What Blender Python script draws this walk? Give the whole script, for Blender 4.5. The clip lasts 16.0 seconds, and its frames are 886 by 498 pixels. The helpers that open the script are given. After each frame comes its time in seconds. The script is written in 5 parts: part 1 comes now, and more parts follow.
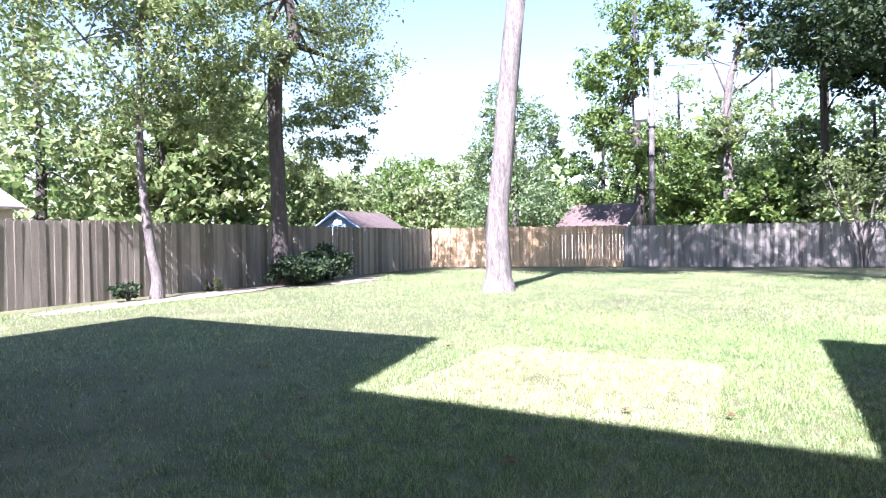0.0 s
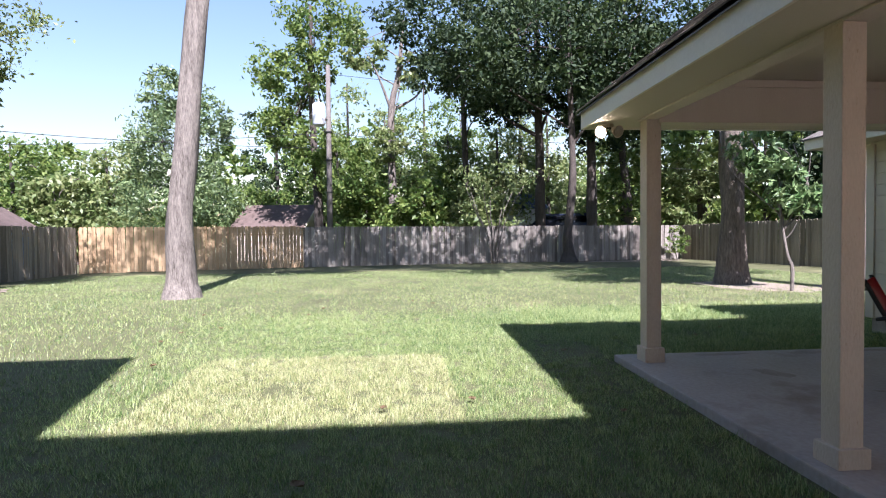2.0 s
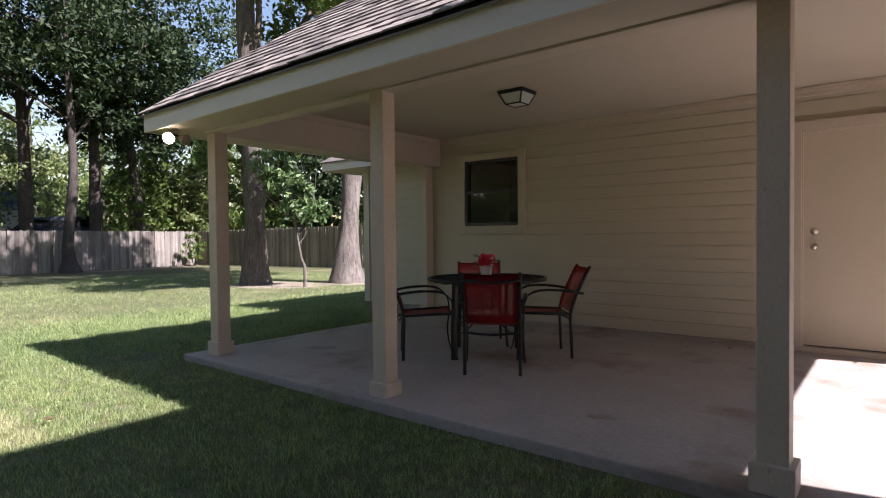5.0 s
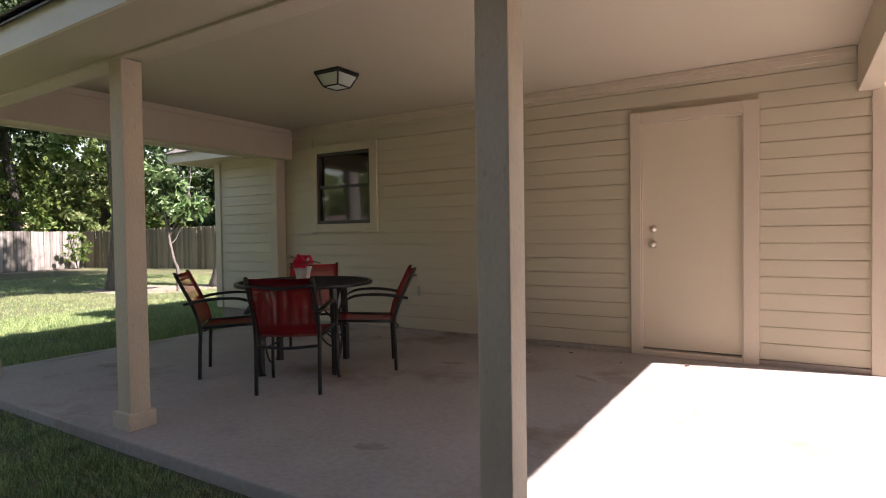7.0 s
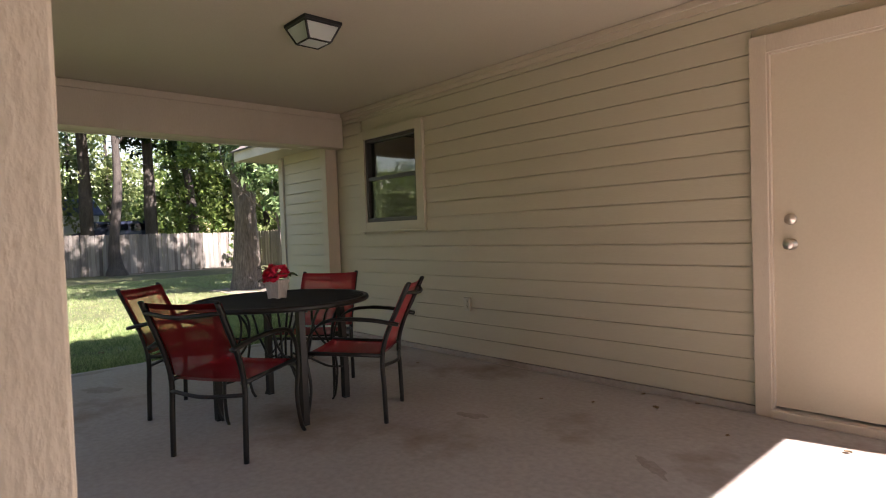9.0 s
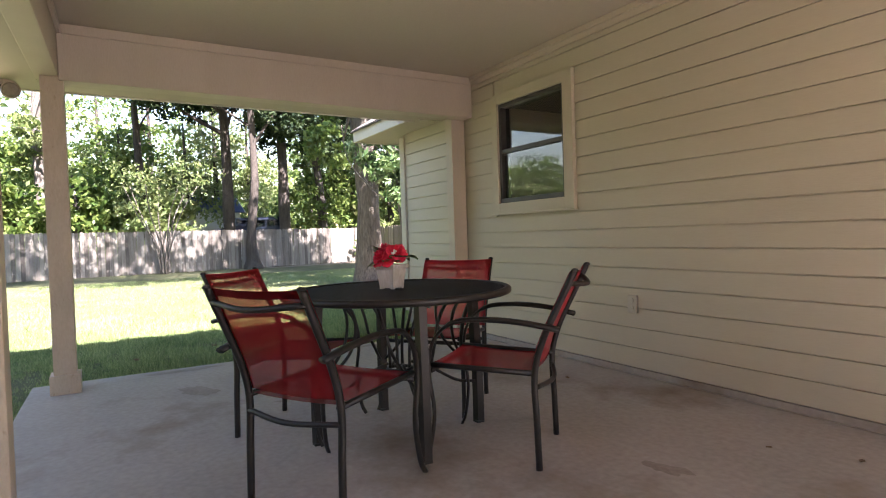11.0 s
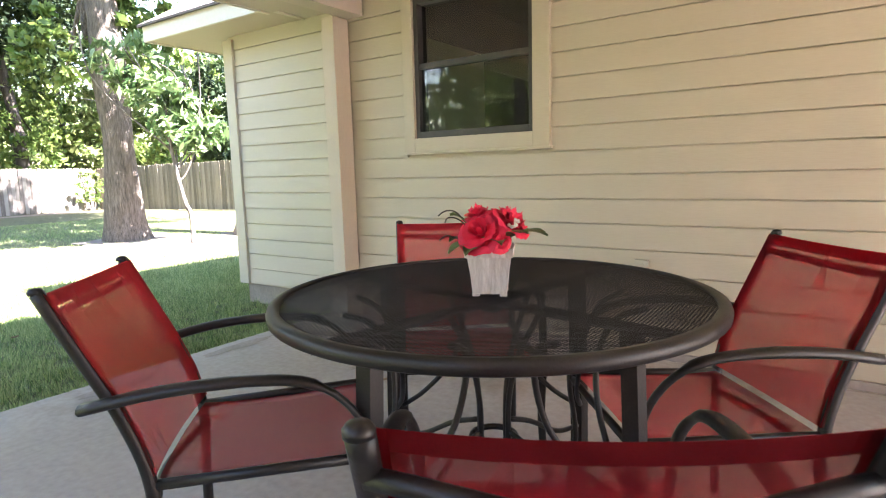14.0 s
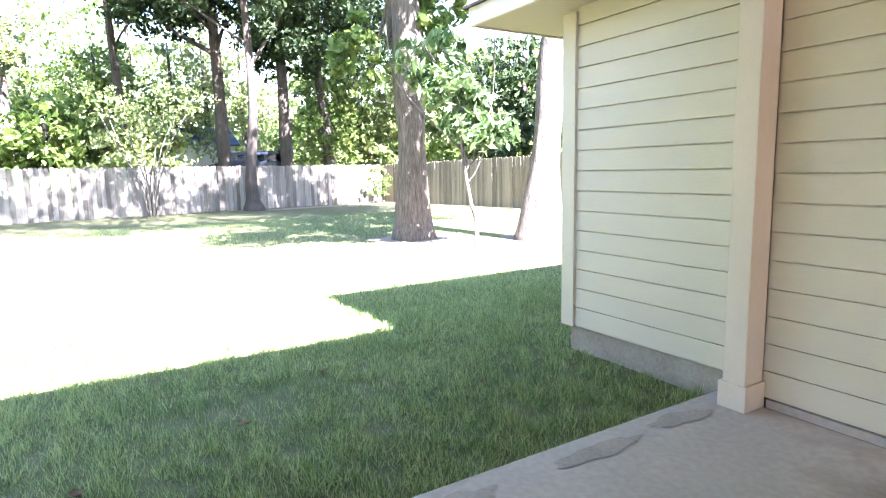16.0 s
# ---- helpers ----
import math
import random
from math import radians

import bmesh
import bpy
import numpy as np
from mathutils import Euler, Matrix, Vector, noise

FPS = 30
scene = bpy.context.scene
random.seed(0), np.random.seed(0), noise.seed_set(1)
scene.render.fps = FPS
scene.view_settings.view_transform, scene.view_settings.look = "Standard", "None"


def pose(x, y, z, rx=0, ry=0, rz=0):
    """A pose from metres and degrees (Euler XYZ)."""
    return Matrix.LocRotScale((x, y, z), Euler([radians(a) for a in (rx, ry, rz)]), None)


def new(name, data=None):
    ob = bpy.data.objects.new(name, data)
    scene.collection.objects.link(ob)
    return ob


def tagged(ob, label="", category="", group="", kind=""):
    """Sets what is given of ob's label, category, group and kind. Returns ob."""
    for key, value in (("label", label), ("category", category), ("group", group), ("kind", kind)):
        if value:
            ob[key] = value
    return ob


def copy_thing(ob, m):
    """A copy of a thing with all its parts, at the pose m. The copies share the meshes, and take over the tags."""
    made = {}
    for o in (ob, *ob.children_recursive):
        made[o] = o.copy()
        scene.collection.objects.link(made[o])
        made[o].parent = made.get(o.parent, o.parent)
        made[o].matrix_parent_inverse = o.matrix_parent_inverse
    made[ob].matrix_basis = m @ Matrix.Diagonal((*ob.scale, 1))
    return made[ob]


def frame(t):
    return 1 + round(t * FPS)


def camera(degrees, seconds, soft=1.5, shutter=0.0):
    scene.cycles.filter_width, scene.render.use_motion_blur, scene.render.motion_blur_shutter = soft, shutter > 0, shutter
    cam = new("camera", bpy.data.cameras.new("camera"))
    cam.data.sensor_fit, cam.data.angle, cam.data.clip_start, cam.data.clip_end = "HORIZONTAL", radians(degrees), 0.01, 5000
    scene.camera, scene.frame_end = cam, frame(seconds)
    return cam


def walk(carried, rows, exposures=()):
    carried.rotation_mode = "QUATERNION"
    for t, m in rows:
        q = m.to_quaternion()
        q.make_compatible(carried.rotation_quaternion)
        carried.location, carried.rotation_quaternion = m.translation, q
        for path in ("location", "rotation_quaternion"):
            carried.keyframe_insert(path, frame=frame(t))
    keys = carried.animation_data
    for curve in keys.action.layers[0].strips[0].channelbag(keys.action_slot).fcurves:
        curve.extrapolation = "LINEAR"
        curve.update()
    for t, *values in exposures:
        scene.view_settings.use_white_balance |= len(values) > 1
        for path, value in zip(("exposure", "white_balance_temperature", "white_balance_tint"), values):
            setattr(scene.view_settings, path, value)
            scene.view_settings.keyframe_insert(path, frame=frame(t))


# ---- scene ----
cam = camera(75.29, 16.0, soft=1.1, shutter=0.1)
PATH = [
    (0, pose(-5.220, 5.051, 1.122, 88.82, 0.79, -62.55)),
    (0.5, pose(-5.163, 5.137, 1.111, 88.72, 0.72, -71.71)),
    (1, pose(-5.191, 5.270, 1.107, 88.65, 0.66, -80.54)),
    (1.5, pose(-5.176, 5.449, 1.108, 88.64, 0.75, -88.93)),
    (2, pose(-5.149, 5.667, 1.124, 88.55, 0.54, -94.94)),
    (2.5, pose(-5.204, 5.913, 1.108, 88.62, 0.62, -101.91)),
    (3, pose(-5.176, 6.117, 1.088, 88.70, 0.68, -108.61)),
    (3.5, pose(-5.201, 6.274, 1.076, 88.73, 0.63, -115.90)),
    (4, pose(-5.261, 6.411, 1.092, 88.72, 0.57, -123.90)),
    (4.5, pose(-5.325, 6.450, 1.092, 88.83, 0.51, -132.17)),
    (5, pose(-5.382, 6.416, 1.099, 88.75, 0.58, -141.64)),
    (7.5, pose(-5.890, 4.955, 1.077, 88.60, 0.81, -148.63)),
    (8, pose(-5.889, 4.474, 1.092, 88.48, 1.26, -144.70)),
    (8.5, pose(-5.887, 4.011, 1.106, 88.43, 1.73, -139.71)),
    (9, pose(-5.821, 3.613, 1.101, 88.36, 1.99, -132.58)),
    (9.5, pose(-5.631, 3.328, 1.092, 88.56, 1.98, -127.78)),
    (10, pose(-5.430, 3.113, 1.053, 88.74, 1.88, -120.46)),
    (12.5, pose(-3.956, 3.128, 0.902, 86.95, 0.98, -122.95)),
    (13, pose(-3.648, 3.183, 0.922, 86.02, 1.11, -130.73)),
    (13.5, pose(-3.345, 3.228, 0.965, 84.32, 1.26, -141.46)),
    (14, pose(-3.030, 3.143, 1.025, 82.14, 1.58, -145.90)),
    (14.5, pose(-2.682, 3.027, 1.091, 81.72, 1.78, -145.62)),
    (15, pose(-2.341, 2.991, 1.128, 81.96, 1.57, -136.55)),
    (15.5, pose(-1.976, 2.859, 1.160, 82.10, 1.42, -124.79)),
    (16, pose(-1.641, 2.739, 1.159, 82.21, 1.21, -121.29)),
]
walk(cam, PATH, exposures=[(0.0, 2.68, 5300, 31), (1.0, 2.30, 5450, 29), (2.0, 1.90, 5600, 26), (3.5, 1.42, 5700, 24), (5.0, 1.68, 5900, 27), (7.5, 2.22, 6250, 25), (8.5, 2.30, 6350, 25), (9.0, 2.44, 6300, 25), (10.0, 2.85, 6200, 26), (12.5, 3.78, 5950, 26), (14.0, 4.42, 6000, 25), (15.0, 4.58, 5850, 26), (16.0, 4.50, 5650, 26)])

# ---- light ----
SUN = Vector((2.07, 0.39, -2.36)).normalized()
world = bpy.data.worlds.new("world")
scene.world = world
world.use_nodes = True
wn = world.node_tree
sky = wn.nodes.new("ShaderNodeTexSky")
sky.sky_type, sky.sun_disc = "NISHITA", False
sky.sun_elevation = math.asin(-SUN.z)
sky.sun_rotation = math.atan2(-SUN.x, -SUN.y)
sky.air_density, sky.dust_density, sky.ozone_density = 1.7, 0.3, 1.2
wn.links.new(sky.outputs[0], wn.nodes["Background"].inputs[0])
wn.nodes["Background"].inputs[1].default_value = 0.05
sun = new("sun", bpy.data.lights.new("sun", "SUN"))
sun.data.energy, sun.data.angle, sun.data.color = 5.0, radians(0.55), (1.0, 0.95, 0.87)
sun.rotation_euler = SUN.to_track_quat("-Z", "Y").to_euler()


# ---- materials ----
def material(name, a, b, rough=0.7, scale=4.0, fine=40.0, bump=0.15, metal=0.0, stretch=(1, 1, 1), island=0.0, piece=0.0, spec=0.4, stain=None, stain_scale=0.8, stain_from=0.56):
    """Two colours mixed by coarse and fine noise, with bump; pieces vary by object or by island."""
    m = bpy.data.materials.new(name)
    m.use_nodes = True
    n, l = m.node_tree.nodes, m.node_tree.links
    p = n["Principled BSDF"]
    p.inputs["Roughness"].default_value, p.inputs["Metallic"].default_value = rough, metal
    p.inputs["Specular IOR Level"].default_value = spec
    tc, mp = n.new("ShaderNodeTexCoord"), n.new("ShaderNodeMapping")
    mp.inputs["Scale"].default_value = stretch
    l.new(tc.outputs["Object"], mp.inputs[0])
    src = mp.outputs[0]
    if piece:
        info, add = n.new("ShaderNodeObjectInfo"), n.new("ShaderNodeVectorMath")
        comb = n.new("ShaderNodeMath")
        comb.operation, comb.inputs[1].default_value = "MULTIPLY", 37.0
        l.new(info.outputs["Random"], comb.inputs[0])
        l.new(src, add.inputs[0])
        l.new(comb.outputs[0], add.inputs[1])
        src = add.outputs[0]
    t1, t2 = n.new("ShaderNodeTexNoise"), n.new("ShaderNodeTexNoise")
    t1.inputs["Scale"].default_value, t2.inputs["Scale"].default_value = scale, fine
    t1.inputs["Detail"].default_value, t2.inputs["Detail"].default_value = 5, 4
    l.new(src, t1.inputs["Vector"]), l.new(src, t2.inputs["Vector"])
    mix = n.new("ShaderNodeMath")
    mix.operation = "MULTIPLY_ADD"
    mix.inputs[1].default_value = 0.5
    half = n.new("ShaderNodeMath")
    half.operation, half.inputs[1].default_value = "MULTIPLY", 0.5
    l.new(t1.outputs["Fac"], mix.inputs[0]), l.new(t2.outputs["Fac"], half.inputs[0]), l.new(half.outputs[0], mix.inputs[2])
    last = mix.outputs[0]
    if island or piece:
        if island:
            rnd = n.new("ShaderNodeNewGeometry").outputs["Random Per Island"]
        else:
            rnd = n.new("ShaderNodeObjectInfo").outputs["Random"]
        sh = n.new("ShaderNodeMath")
        sh.operation = "MULTIPLY_ADD"
        sh.inputs[1].default_value = island or piece
        off = n.new("ShaderNodeMath")
        off.operation, off.inputs[1].default_value = "SUBTRACT", (island or piece) / 2
        l.new(rnd, sh.inputs[0]), l.new(last, off.inputs[0]), l.new(off.outputs[0], sh.inputs[2])
        last = sh.outputs[0]
    ramp = n.new("ShaderNodeValToRGB")
    ramp.color_ramp.elements[0].position, ramp.color_ramp.elements[1].position = 0.3, 0.7
    ramp.color_ramp.elements[0].color, ramp.color_ramp.elements[1].color = (*a, 1), (*b, 1)
    l.new(last, ramp.inputs[0])
    col = ramp.outputs[0]
    if stain:
        t3, r3, mx = n.new("ShaderNodeTexNoise"), n.new("ShaderNodeValToRGB"), n.new("ShaderNodeMix")
        t3.inputs["Scale"].default_value, t3.inputs["Detail"].default_value, t3.inputs["Roughness"].default_value = stain_scale, 6, 0.6
        r3.color_ramp.elements[0].position, r3.color_ramp.elements[1].position = stain_from, stain_from + 0.14
        l.new(src, t3.inputs["Vector"]), l.new(t3.outputs["Fac"], r3.inputs[0])
        mx.data_type = "RGBA"
        mx.inputs["B"].default_value = (*stain, 1)
        l.new(r3.outputs[0], mx.inputs["Factor"]), l.new(col, mx.inputs["A"])
        col = mx.outputs["Result"]
    l.new(col, p.inputs["Base Color"])
    if bump:
        bp = n.new("ShaderNodeBump")
        bp.inputs["Strength"].default_value, bp.inputs["Distance"].default_value = bump, 0.02
        l.new(t2.outputs["Fac"], bp.inputs["Height"]), l.new(bp.outputs[0], p.inputs["Normal"])
    return m


def leafy(name, a, b, glow=0.35, rough=0.45, vary=0.55):
    """Leaf: colour varies by leaf and by clump; light passes through."""
    m = material(name, a, b, rough=rough, scale=0.35, fine=1.5, bump=0, island=vary, spec=0.5)
    n, l = m.node_tree.nodes, m.node_tree.links
    p, out = n["Principled BSDF"], n["Material Output"]
    tr, mx = n.new("ShaderNodeBsdfTranslucent"), n.new("ShaderNodeMixShader")
    l.new(p.inputs["Base Color"].links[0].from_socket, tr.inputs[0])
    mx.inputs[0].default_value = glow
    l.new(p.outputs[0], mx.inputs[1]), l.new(tr.outputs[0], mx.inputs[2]), l.new(mx.outputs[0], out.inputs[0])
    return m


M_GRASS = material("lawn_soil", (0.056, 0.060, 0.021), (0.122, 0.120, 0.053), 0.9, 1.2, 60, 0.5, stain=(0.16, 0.15, 0.07), stain_scale=0.45)
M_BLADE = leafy("grass_blade", (0.097, 0.175, 0.042), (0.412, 0.468, 0.188), 0.35, 0.42, 0.8)
M_BLADE_DRY = leafy("dry_grass_blade", (0.319, 0.329, 0.128), (0.553, 0.532, 0.288), 0.35, 0.45, 0.5)
M_SLAB = material("concrete", (0.275, 0.238, 0.205), (0.40, 0.352, 0.31), 0.72, 1.5, 30, 0.08, stain=(0.185, 0.135, 0.095), stain_scale=0.9, stain_from=0.55)
M_FOUND = material("foundation_concrete", (0.208, 0.176, 0.136), (0.336, 0.296, 0.232), 0.9, 5, 50, 0.3)
M_PAINT = material("cream_paint", (0.471, 0.418, 0.312), (0.517, 0.464, 0.350), 0.55, 1.3, 70, 0.06, stretch=(0.3, 1, 4))
M_TRIM = material("beige_trim_paint", (0.491, 0.417, 0.324), (0.546, 0.472, 0.374), 0.55, 2.0, 60, 0.12, stretch=(3, 3, 0.6))
M_POST = material("beige_post_paint", (0.456, 0.372, 0.276), (0.544, 0.448, 0.340), 0.6, 5.0, 40, 0.2, stretch=(2, 2, 0.8), stain=(0.33, 0.235, 0.155), stain_scale=24.0, stain_from=0.62)
M_CEIL = material("ceiling_paint", (0.468, 0.406, 0.312), (0.515, 0.452, 0.351), 0.7, 0.8, 90, 0.03)
M_FASCIA = material("white_fascia_paint", (0.578, 0.527, 0.425), (0.646, 0.595, 0.493), 0.5, 2, 40, 0.08)
M_DOOR = material("door_paint", (0.536, 0.460, 0.344), (0.576, 0.500, 0.380), 0.45, 1.2, 80, 0.03)
M_SHINGLE = material("shingle", (0.10, 0.085, 0.075), (0.29, 0.25, 0.215), 0.95, 3, 120, 0.5, piece=0.5)
M_SHINGLE2 = material("shingle_rest", (0.10, 0.085, 0.075), (0.29, 0.25, 0.215), 0.95, 3, 120, 0.5, island=0.5)
M_DARKEDGE = material("drip_edge", (0.11, 0.095, 0.08), (0.16, 0.14, 0.12), 0.6, 3, 30, 0.05)
M_METAL = material("bronze_powder_coat", (0.016, 0.014, 0.013), (0.03, 0.026, 0.024), 0.42, 6, 200, 0.05, metal=0.3)
M_NICKEL = material("satin_nickel", (0.55, 0.5, 0.44), (0.65, 0.6, 0.53), 0.3, 6, 100, 0.02, metal=1.0)
M_WINFRAME = material("bronze_window_frame", (0.035, 0.032, 0.028), (0.06, 0.055, 0.05), 0.4, 6, 80, 0.04)
M_BRICK = material("brick", (0.28, 0.13, 0.08), (0.45, 0.25, 0.16), 0.9, 3, 40, 0.4, piece=0.5)
M_MORTAR = material("mortar", (0.4, 0.36, 0.31), (0.5, 0.46, 0.4), 0.95, 5, 60, 0.3)
M_BARK = material("bark", (0.040, 0.032, 0.026), (0.25, 0.215, 0.18), 0.95, 5, 22, 1.0, stretch=(2.5, 2.5, 0.45))
M_BARKO = material("oak_bark", (0.028, 0.022, 0.017), (0.20, 0.165, 0.13), 0.95, 9, 24, 1.0, stretch=(3, 3, 0.35))
M_BARKD = material("dark_bark", (0.032, 0.025, 0.021), (0.098, 0.081, 0.066), 0.95, 5, 22, 1.0, stretch=(2.5, 2.5, 0.45))
M_FENCE_OLD = material("grey_weathered_wood", (0.102, 0.085, 0.070), (0.281, 0.251, 0.212), 0.9, 2.5, 30, 0.4, stretch=(6, 6, 0.5), piece=0.35)
M_FENCE_LEFT = material("brown_weathered_wood", (0.119, 0.099, 0.069), (0.296, 0.249, 0.184), 0.9, 2.5, 30, 0.4, stretch=(6, 6, 0.5), piece=0.4)
M_FENCE_NEW = material("tan_wood", (0.304, 0.192, 0.096), (0.480, 0.336, 0.192), 0.85, 2.5, 30, 0.3, stretch=(6, 6, 0.5), piece=0.3)
M_LEAF = leafy("green_leaf", (0.08, 0.14, 0.03), (0.22, 0.28, 0.07), 0.5)
M_LEAF_L = leafy("light_green_leaf", (0.120, 0.175, 0.050), (0.275, 0.305, 0.120), 0.45)
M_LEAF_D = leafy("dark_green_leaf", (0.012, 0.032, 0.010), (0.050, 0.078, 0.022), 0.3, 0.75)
M_LEAF_P = leafy("pine_needles", (0.08, 0.13, 0.05), (0.21, 0.27, 0.11), 0.35)
M_LEAF_M = leafy("glossy_leaf", (0.06, 0.12, 0.035), (0.2, 0.27, 0.11), 0.25, 0.35)
M_BLUE = material("blue_siding", (0.16, 0.24, 0.38), (0.22, 0.31, 0.46), 0.7, 3, 30, 0.1)
M_WHITE = material("white_paint", (0.66, 0.66, 0.64), (0.76, 0.76, 0.73), 0.6, 3, 30, 0.05)
M_ROOFB = material("brown_roof", (0.060, 0.040, 0.032), (0.135, 0.098, 0.082), 0.95, 3, 60, 0.3)
M_CARBLUE = material("dark_car_paint", (0.02, 0.025, 0.045), (0.03, 0.035, 0.06), 0.15, 2, 30, 0.0)
M_POLE = material("utility_pole_wood", (0.08, 0.072, 0.064), (0.17, 0.15, 0.13), 0.95, 4, 40, 0.4, stretch=(4, 4, 0.4))
M_STEEL = material("grey_galvanised_steel", (0.5, 0.52, 0.55), (0.62, 0.64, 0.67), 0.45, 3, 40, 0.03, metal=0.2)
# near-black colour carries the gloom of the unlit room behind the window
M_UNLIT_ROOM = material("unlit_room_shade", (0.05, 0.05, 0.048), (0.08, 0.08, 0.075), 0.9, 2, 20, 0)
M_POT = material("whitewashed_wood_pot", (0.468, 0.408, 0.374), (0.663, 0.620, 0.586), 0.8, 14, 60, 0.3, stretch=(1.5, 1.5, 0.4))
M_PETAL = material("red_silk_petal", (0.62, 0.01, 0.045), (0.85, 0.04, 0.10), 0.6, 9, 60, 0.1)
M_MULCH = material("bare_soil", (0.16, 0.12, 0.09), (0.30, 0.24, 0.19), 0.95, 3, 40, 0.6)
M_BLACK = material("black_cable", (0.012, 0.012, 0.012), (0.02, 0.02, 0.02), 0.6, 3, 20, 0)
M_STAIN = material("damp_concrete", (0.205, 0.168, 0.138), (0.335, 0.290, 0.250), 0.8, 6, 40, 0.08)
M_DRYLEAF = material("dry_leaf", (0.16, 0.10, 0.05), (0.34, 0.24, 0.13), 0.8, 20, 90, 0.1, island=0.4)
M_SILKLEAF = material("silk_leaf", (0.085, 0.12, 0.035), (0.16, 0.19, 0.07), 0.55, 25, 120, 0.15)
M_NIGHTROOF = material("blue_grey_roof", (0.05, 0.065, 0.12), (0.09, 0.11, 0.18), 0.9, 3, 50, 0.3)
M_PLASTIC = material("cream_plastic", (0.449, 0.408, 0.326), (0.476, 0.435, 0.354), 0.4, 3, 40, 0)


def sling():
    """Woven red mesh fabric: partly see-through."""
    m = material("red_sling_fabric", (0.34, 0.008, 0.020), (0.44, 0.014, 0.028), 0.75, 3, 350, 0.1)
    n, l = m.node_tree.nodes, m.node_tree.links
    p, out = n["Principled BSDF"], n["Material Output"]
    tp, mx = n.new("ShaderNodeBsdfTransparent"), n.new("ShaderNodeMixShader")
    tp.inputs[0].default_value = (1.0, 0.80, 0.76, 1)
    mx.inputs[0].default_value = 0.34
    l.new(p.outputs[0], mx.inputs[1]), l.new(tp.outputs[0], mx.inputs[2]), l.new(mx.outputs[0], out.inputs[0])
    return m


def glass(name, tint=(0.9, 0.93, 0.92), rough=0.0):
    m = bpy.data.materials.new(name)
    m.use_nodes = True
    p = m.node_tree.nodes["Principled BSDF"]
    p.inputs["Base Color"].default_value = (*tint, 1)
    p.inputs["Roughness"].default_value, p.inputs["Transmission Weight"].default_value, p.inputs["IOR"].default_value = rough, 1.0, 1.5
    return m


M_SLING = sling()
M_HEM = material("red_hem_fabric", (0.350, 0.009, 0.021), (0.463, 0.015, 0.030), 0.75, 3, 350, 0.15)
M_GLASS = glass("window_glass", (0.55, 0.58, 0.56))
M_GLASS.node_tree.nodes["Principled BSDF"].inputs["Coat Weight"].default_value = 0.3
M_FROST = glass("frosted_glass", (0.85, 0.9, 0.84), 0.4)
M_FROST.node_tree.nodes["Principled BSDF"].inputs["Transmission Weight"].default_value = 0.35
M_BULB = bpy.data.materials.new("lit_bulb")
M_BULB.use_nodes = True
M_BULB.node_tree.nodes["Principled BSDF"].inputs["Emission Color"].default_value = (1.0, 0.82, 0.55, 1)
M_BULB.node_tree.nodes["Principled BSDF"].inputs["Emission Strength"].default_value = 14.0


# ---- building blocks ----
def link(name, bm, mat, parent=None, label="", smooth=False):
    me = bpy.data.meshes.new(name)
    bm.to_mesh(me)
    bm.free()
    if mat:
        me.materials.append(mat)
    if smooth:
        me.shade_smooth()
    ob = new(name, me)
    if parent:
        ob.parent = parent
    return tagged(ob, label)


def part(name, bm, mat, parent, label="", smooth=False):
    return link(name, bm, mat, parent, label, smooth)


def thing(name, label, category, group="", kind="", at=(0, 0, 0), rz=0.0):
    e = new(name)
    e.empty_display_size = 0.1
    e.matrix_basis = pose(*at, 0, 0, rz)
    return tagged(e, label, category, group, kind)


def box(x0, x1, y0, y1, z0, z1, bevel=0.0, bm=None):
    bm = bm or bmesh.new()
    made = bmesh.ops.create_cube(bm, size=1)["verts"]
    for v in made:
        v.co = Vector(((x0 + x1) / 2 + v.co.x * (x1 - x0), (y0 + y1) / 2 + v.co.y * (y1 - y0), (z0 + z1) / 2 + v.co.z * (z1 - z0)))
    if bevel:
        edges = {e for v in made for e in v.link_edges}
        bmesh.ops.bevel(bm, geom=list(edges), offset=bevel, segments=2, affect="EDGES", profile=0.6)
    return bm


def tube(points, radii, sides=10, bm=None, cap=True, flat=1.0, wobble=0.0):
    """A bent pipe through points; flat squeezes it across its second axis."""
    bm = bm or bmesh.new()
    pts = [Vector(p) for p in points]
    if not hasattr(radii, "__len__"):
        radii = [radii] * len(pts)
    rings, side = [], None
    for i, p in enumerate(pts):
        d = (pts[min(i + 1, len(pts) - 1)] - pts[max(i - 1, 0)]).normalized()
        if side is None:
            side = d.orthogonal().normalized() if abs(d.z) > 0.9 else d.cross(Vector((0, 0, 1))).normalized()
        side = (side - d * side.dot(d)).normalized()
        up = d.cross(side)
        ring = []
        for k in range(sides):
            a = 2 * math.pi * k / sides
            r = radii[i] * (1 + (wobble * noise.noise((p.x + math.cos(a) * 2, p.y + math.sin(a) * 2, p.z * 0.8)) if wobble else 0))
            ring.append(bm.verts.new(p + side * math.cos(a) * r + up * math.sin(a) * r * flat))
        rings.append(ring)
    for a, b in zip(rings, rings[1:]):
        for k in range(sides):
            bm.faces.new((a[k], a[(k + 1) % sides], b[(k + 1) % sides], b[k]))
    if cap:
        bm.faces.new(rings[0][::-1]), bm.faces.new(rings[-1])
    return bm


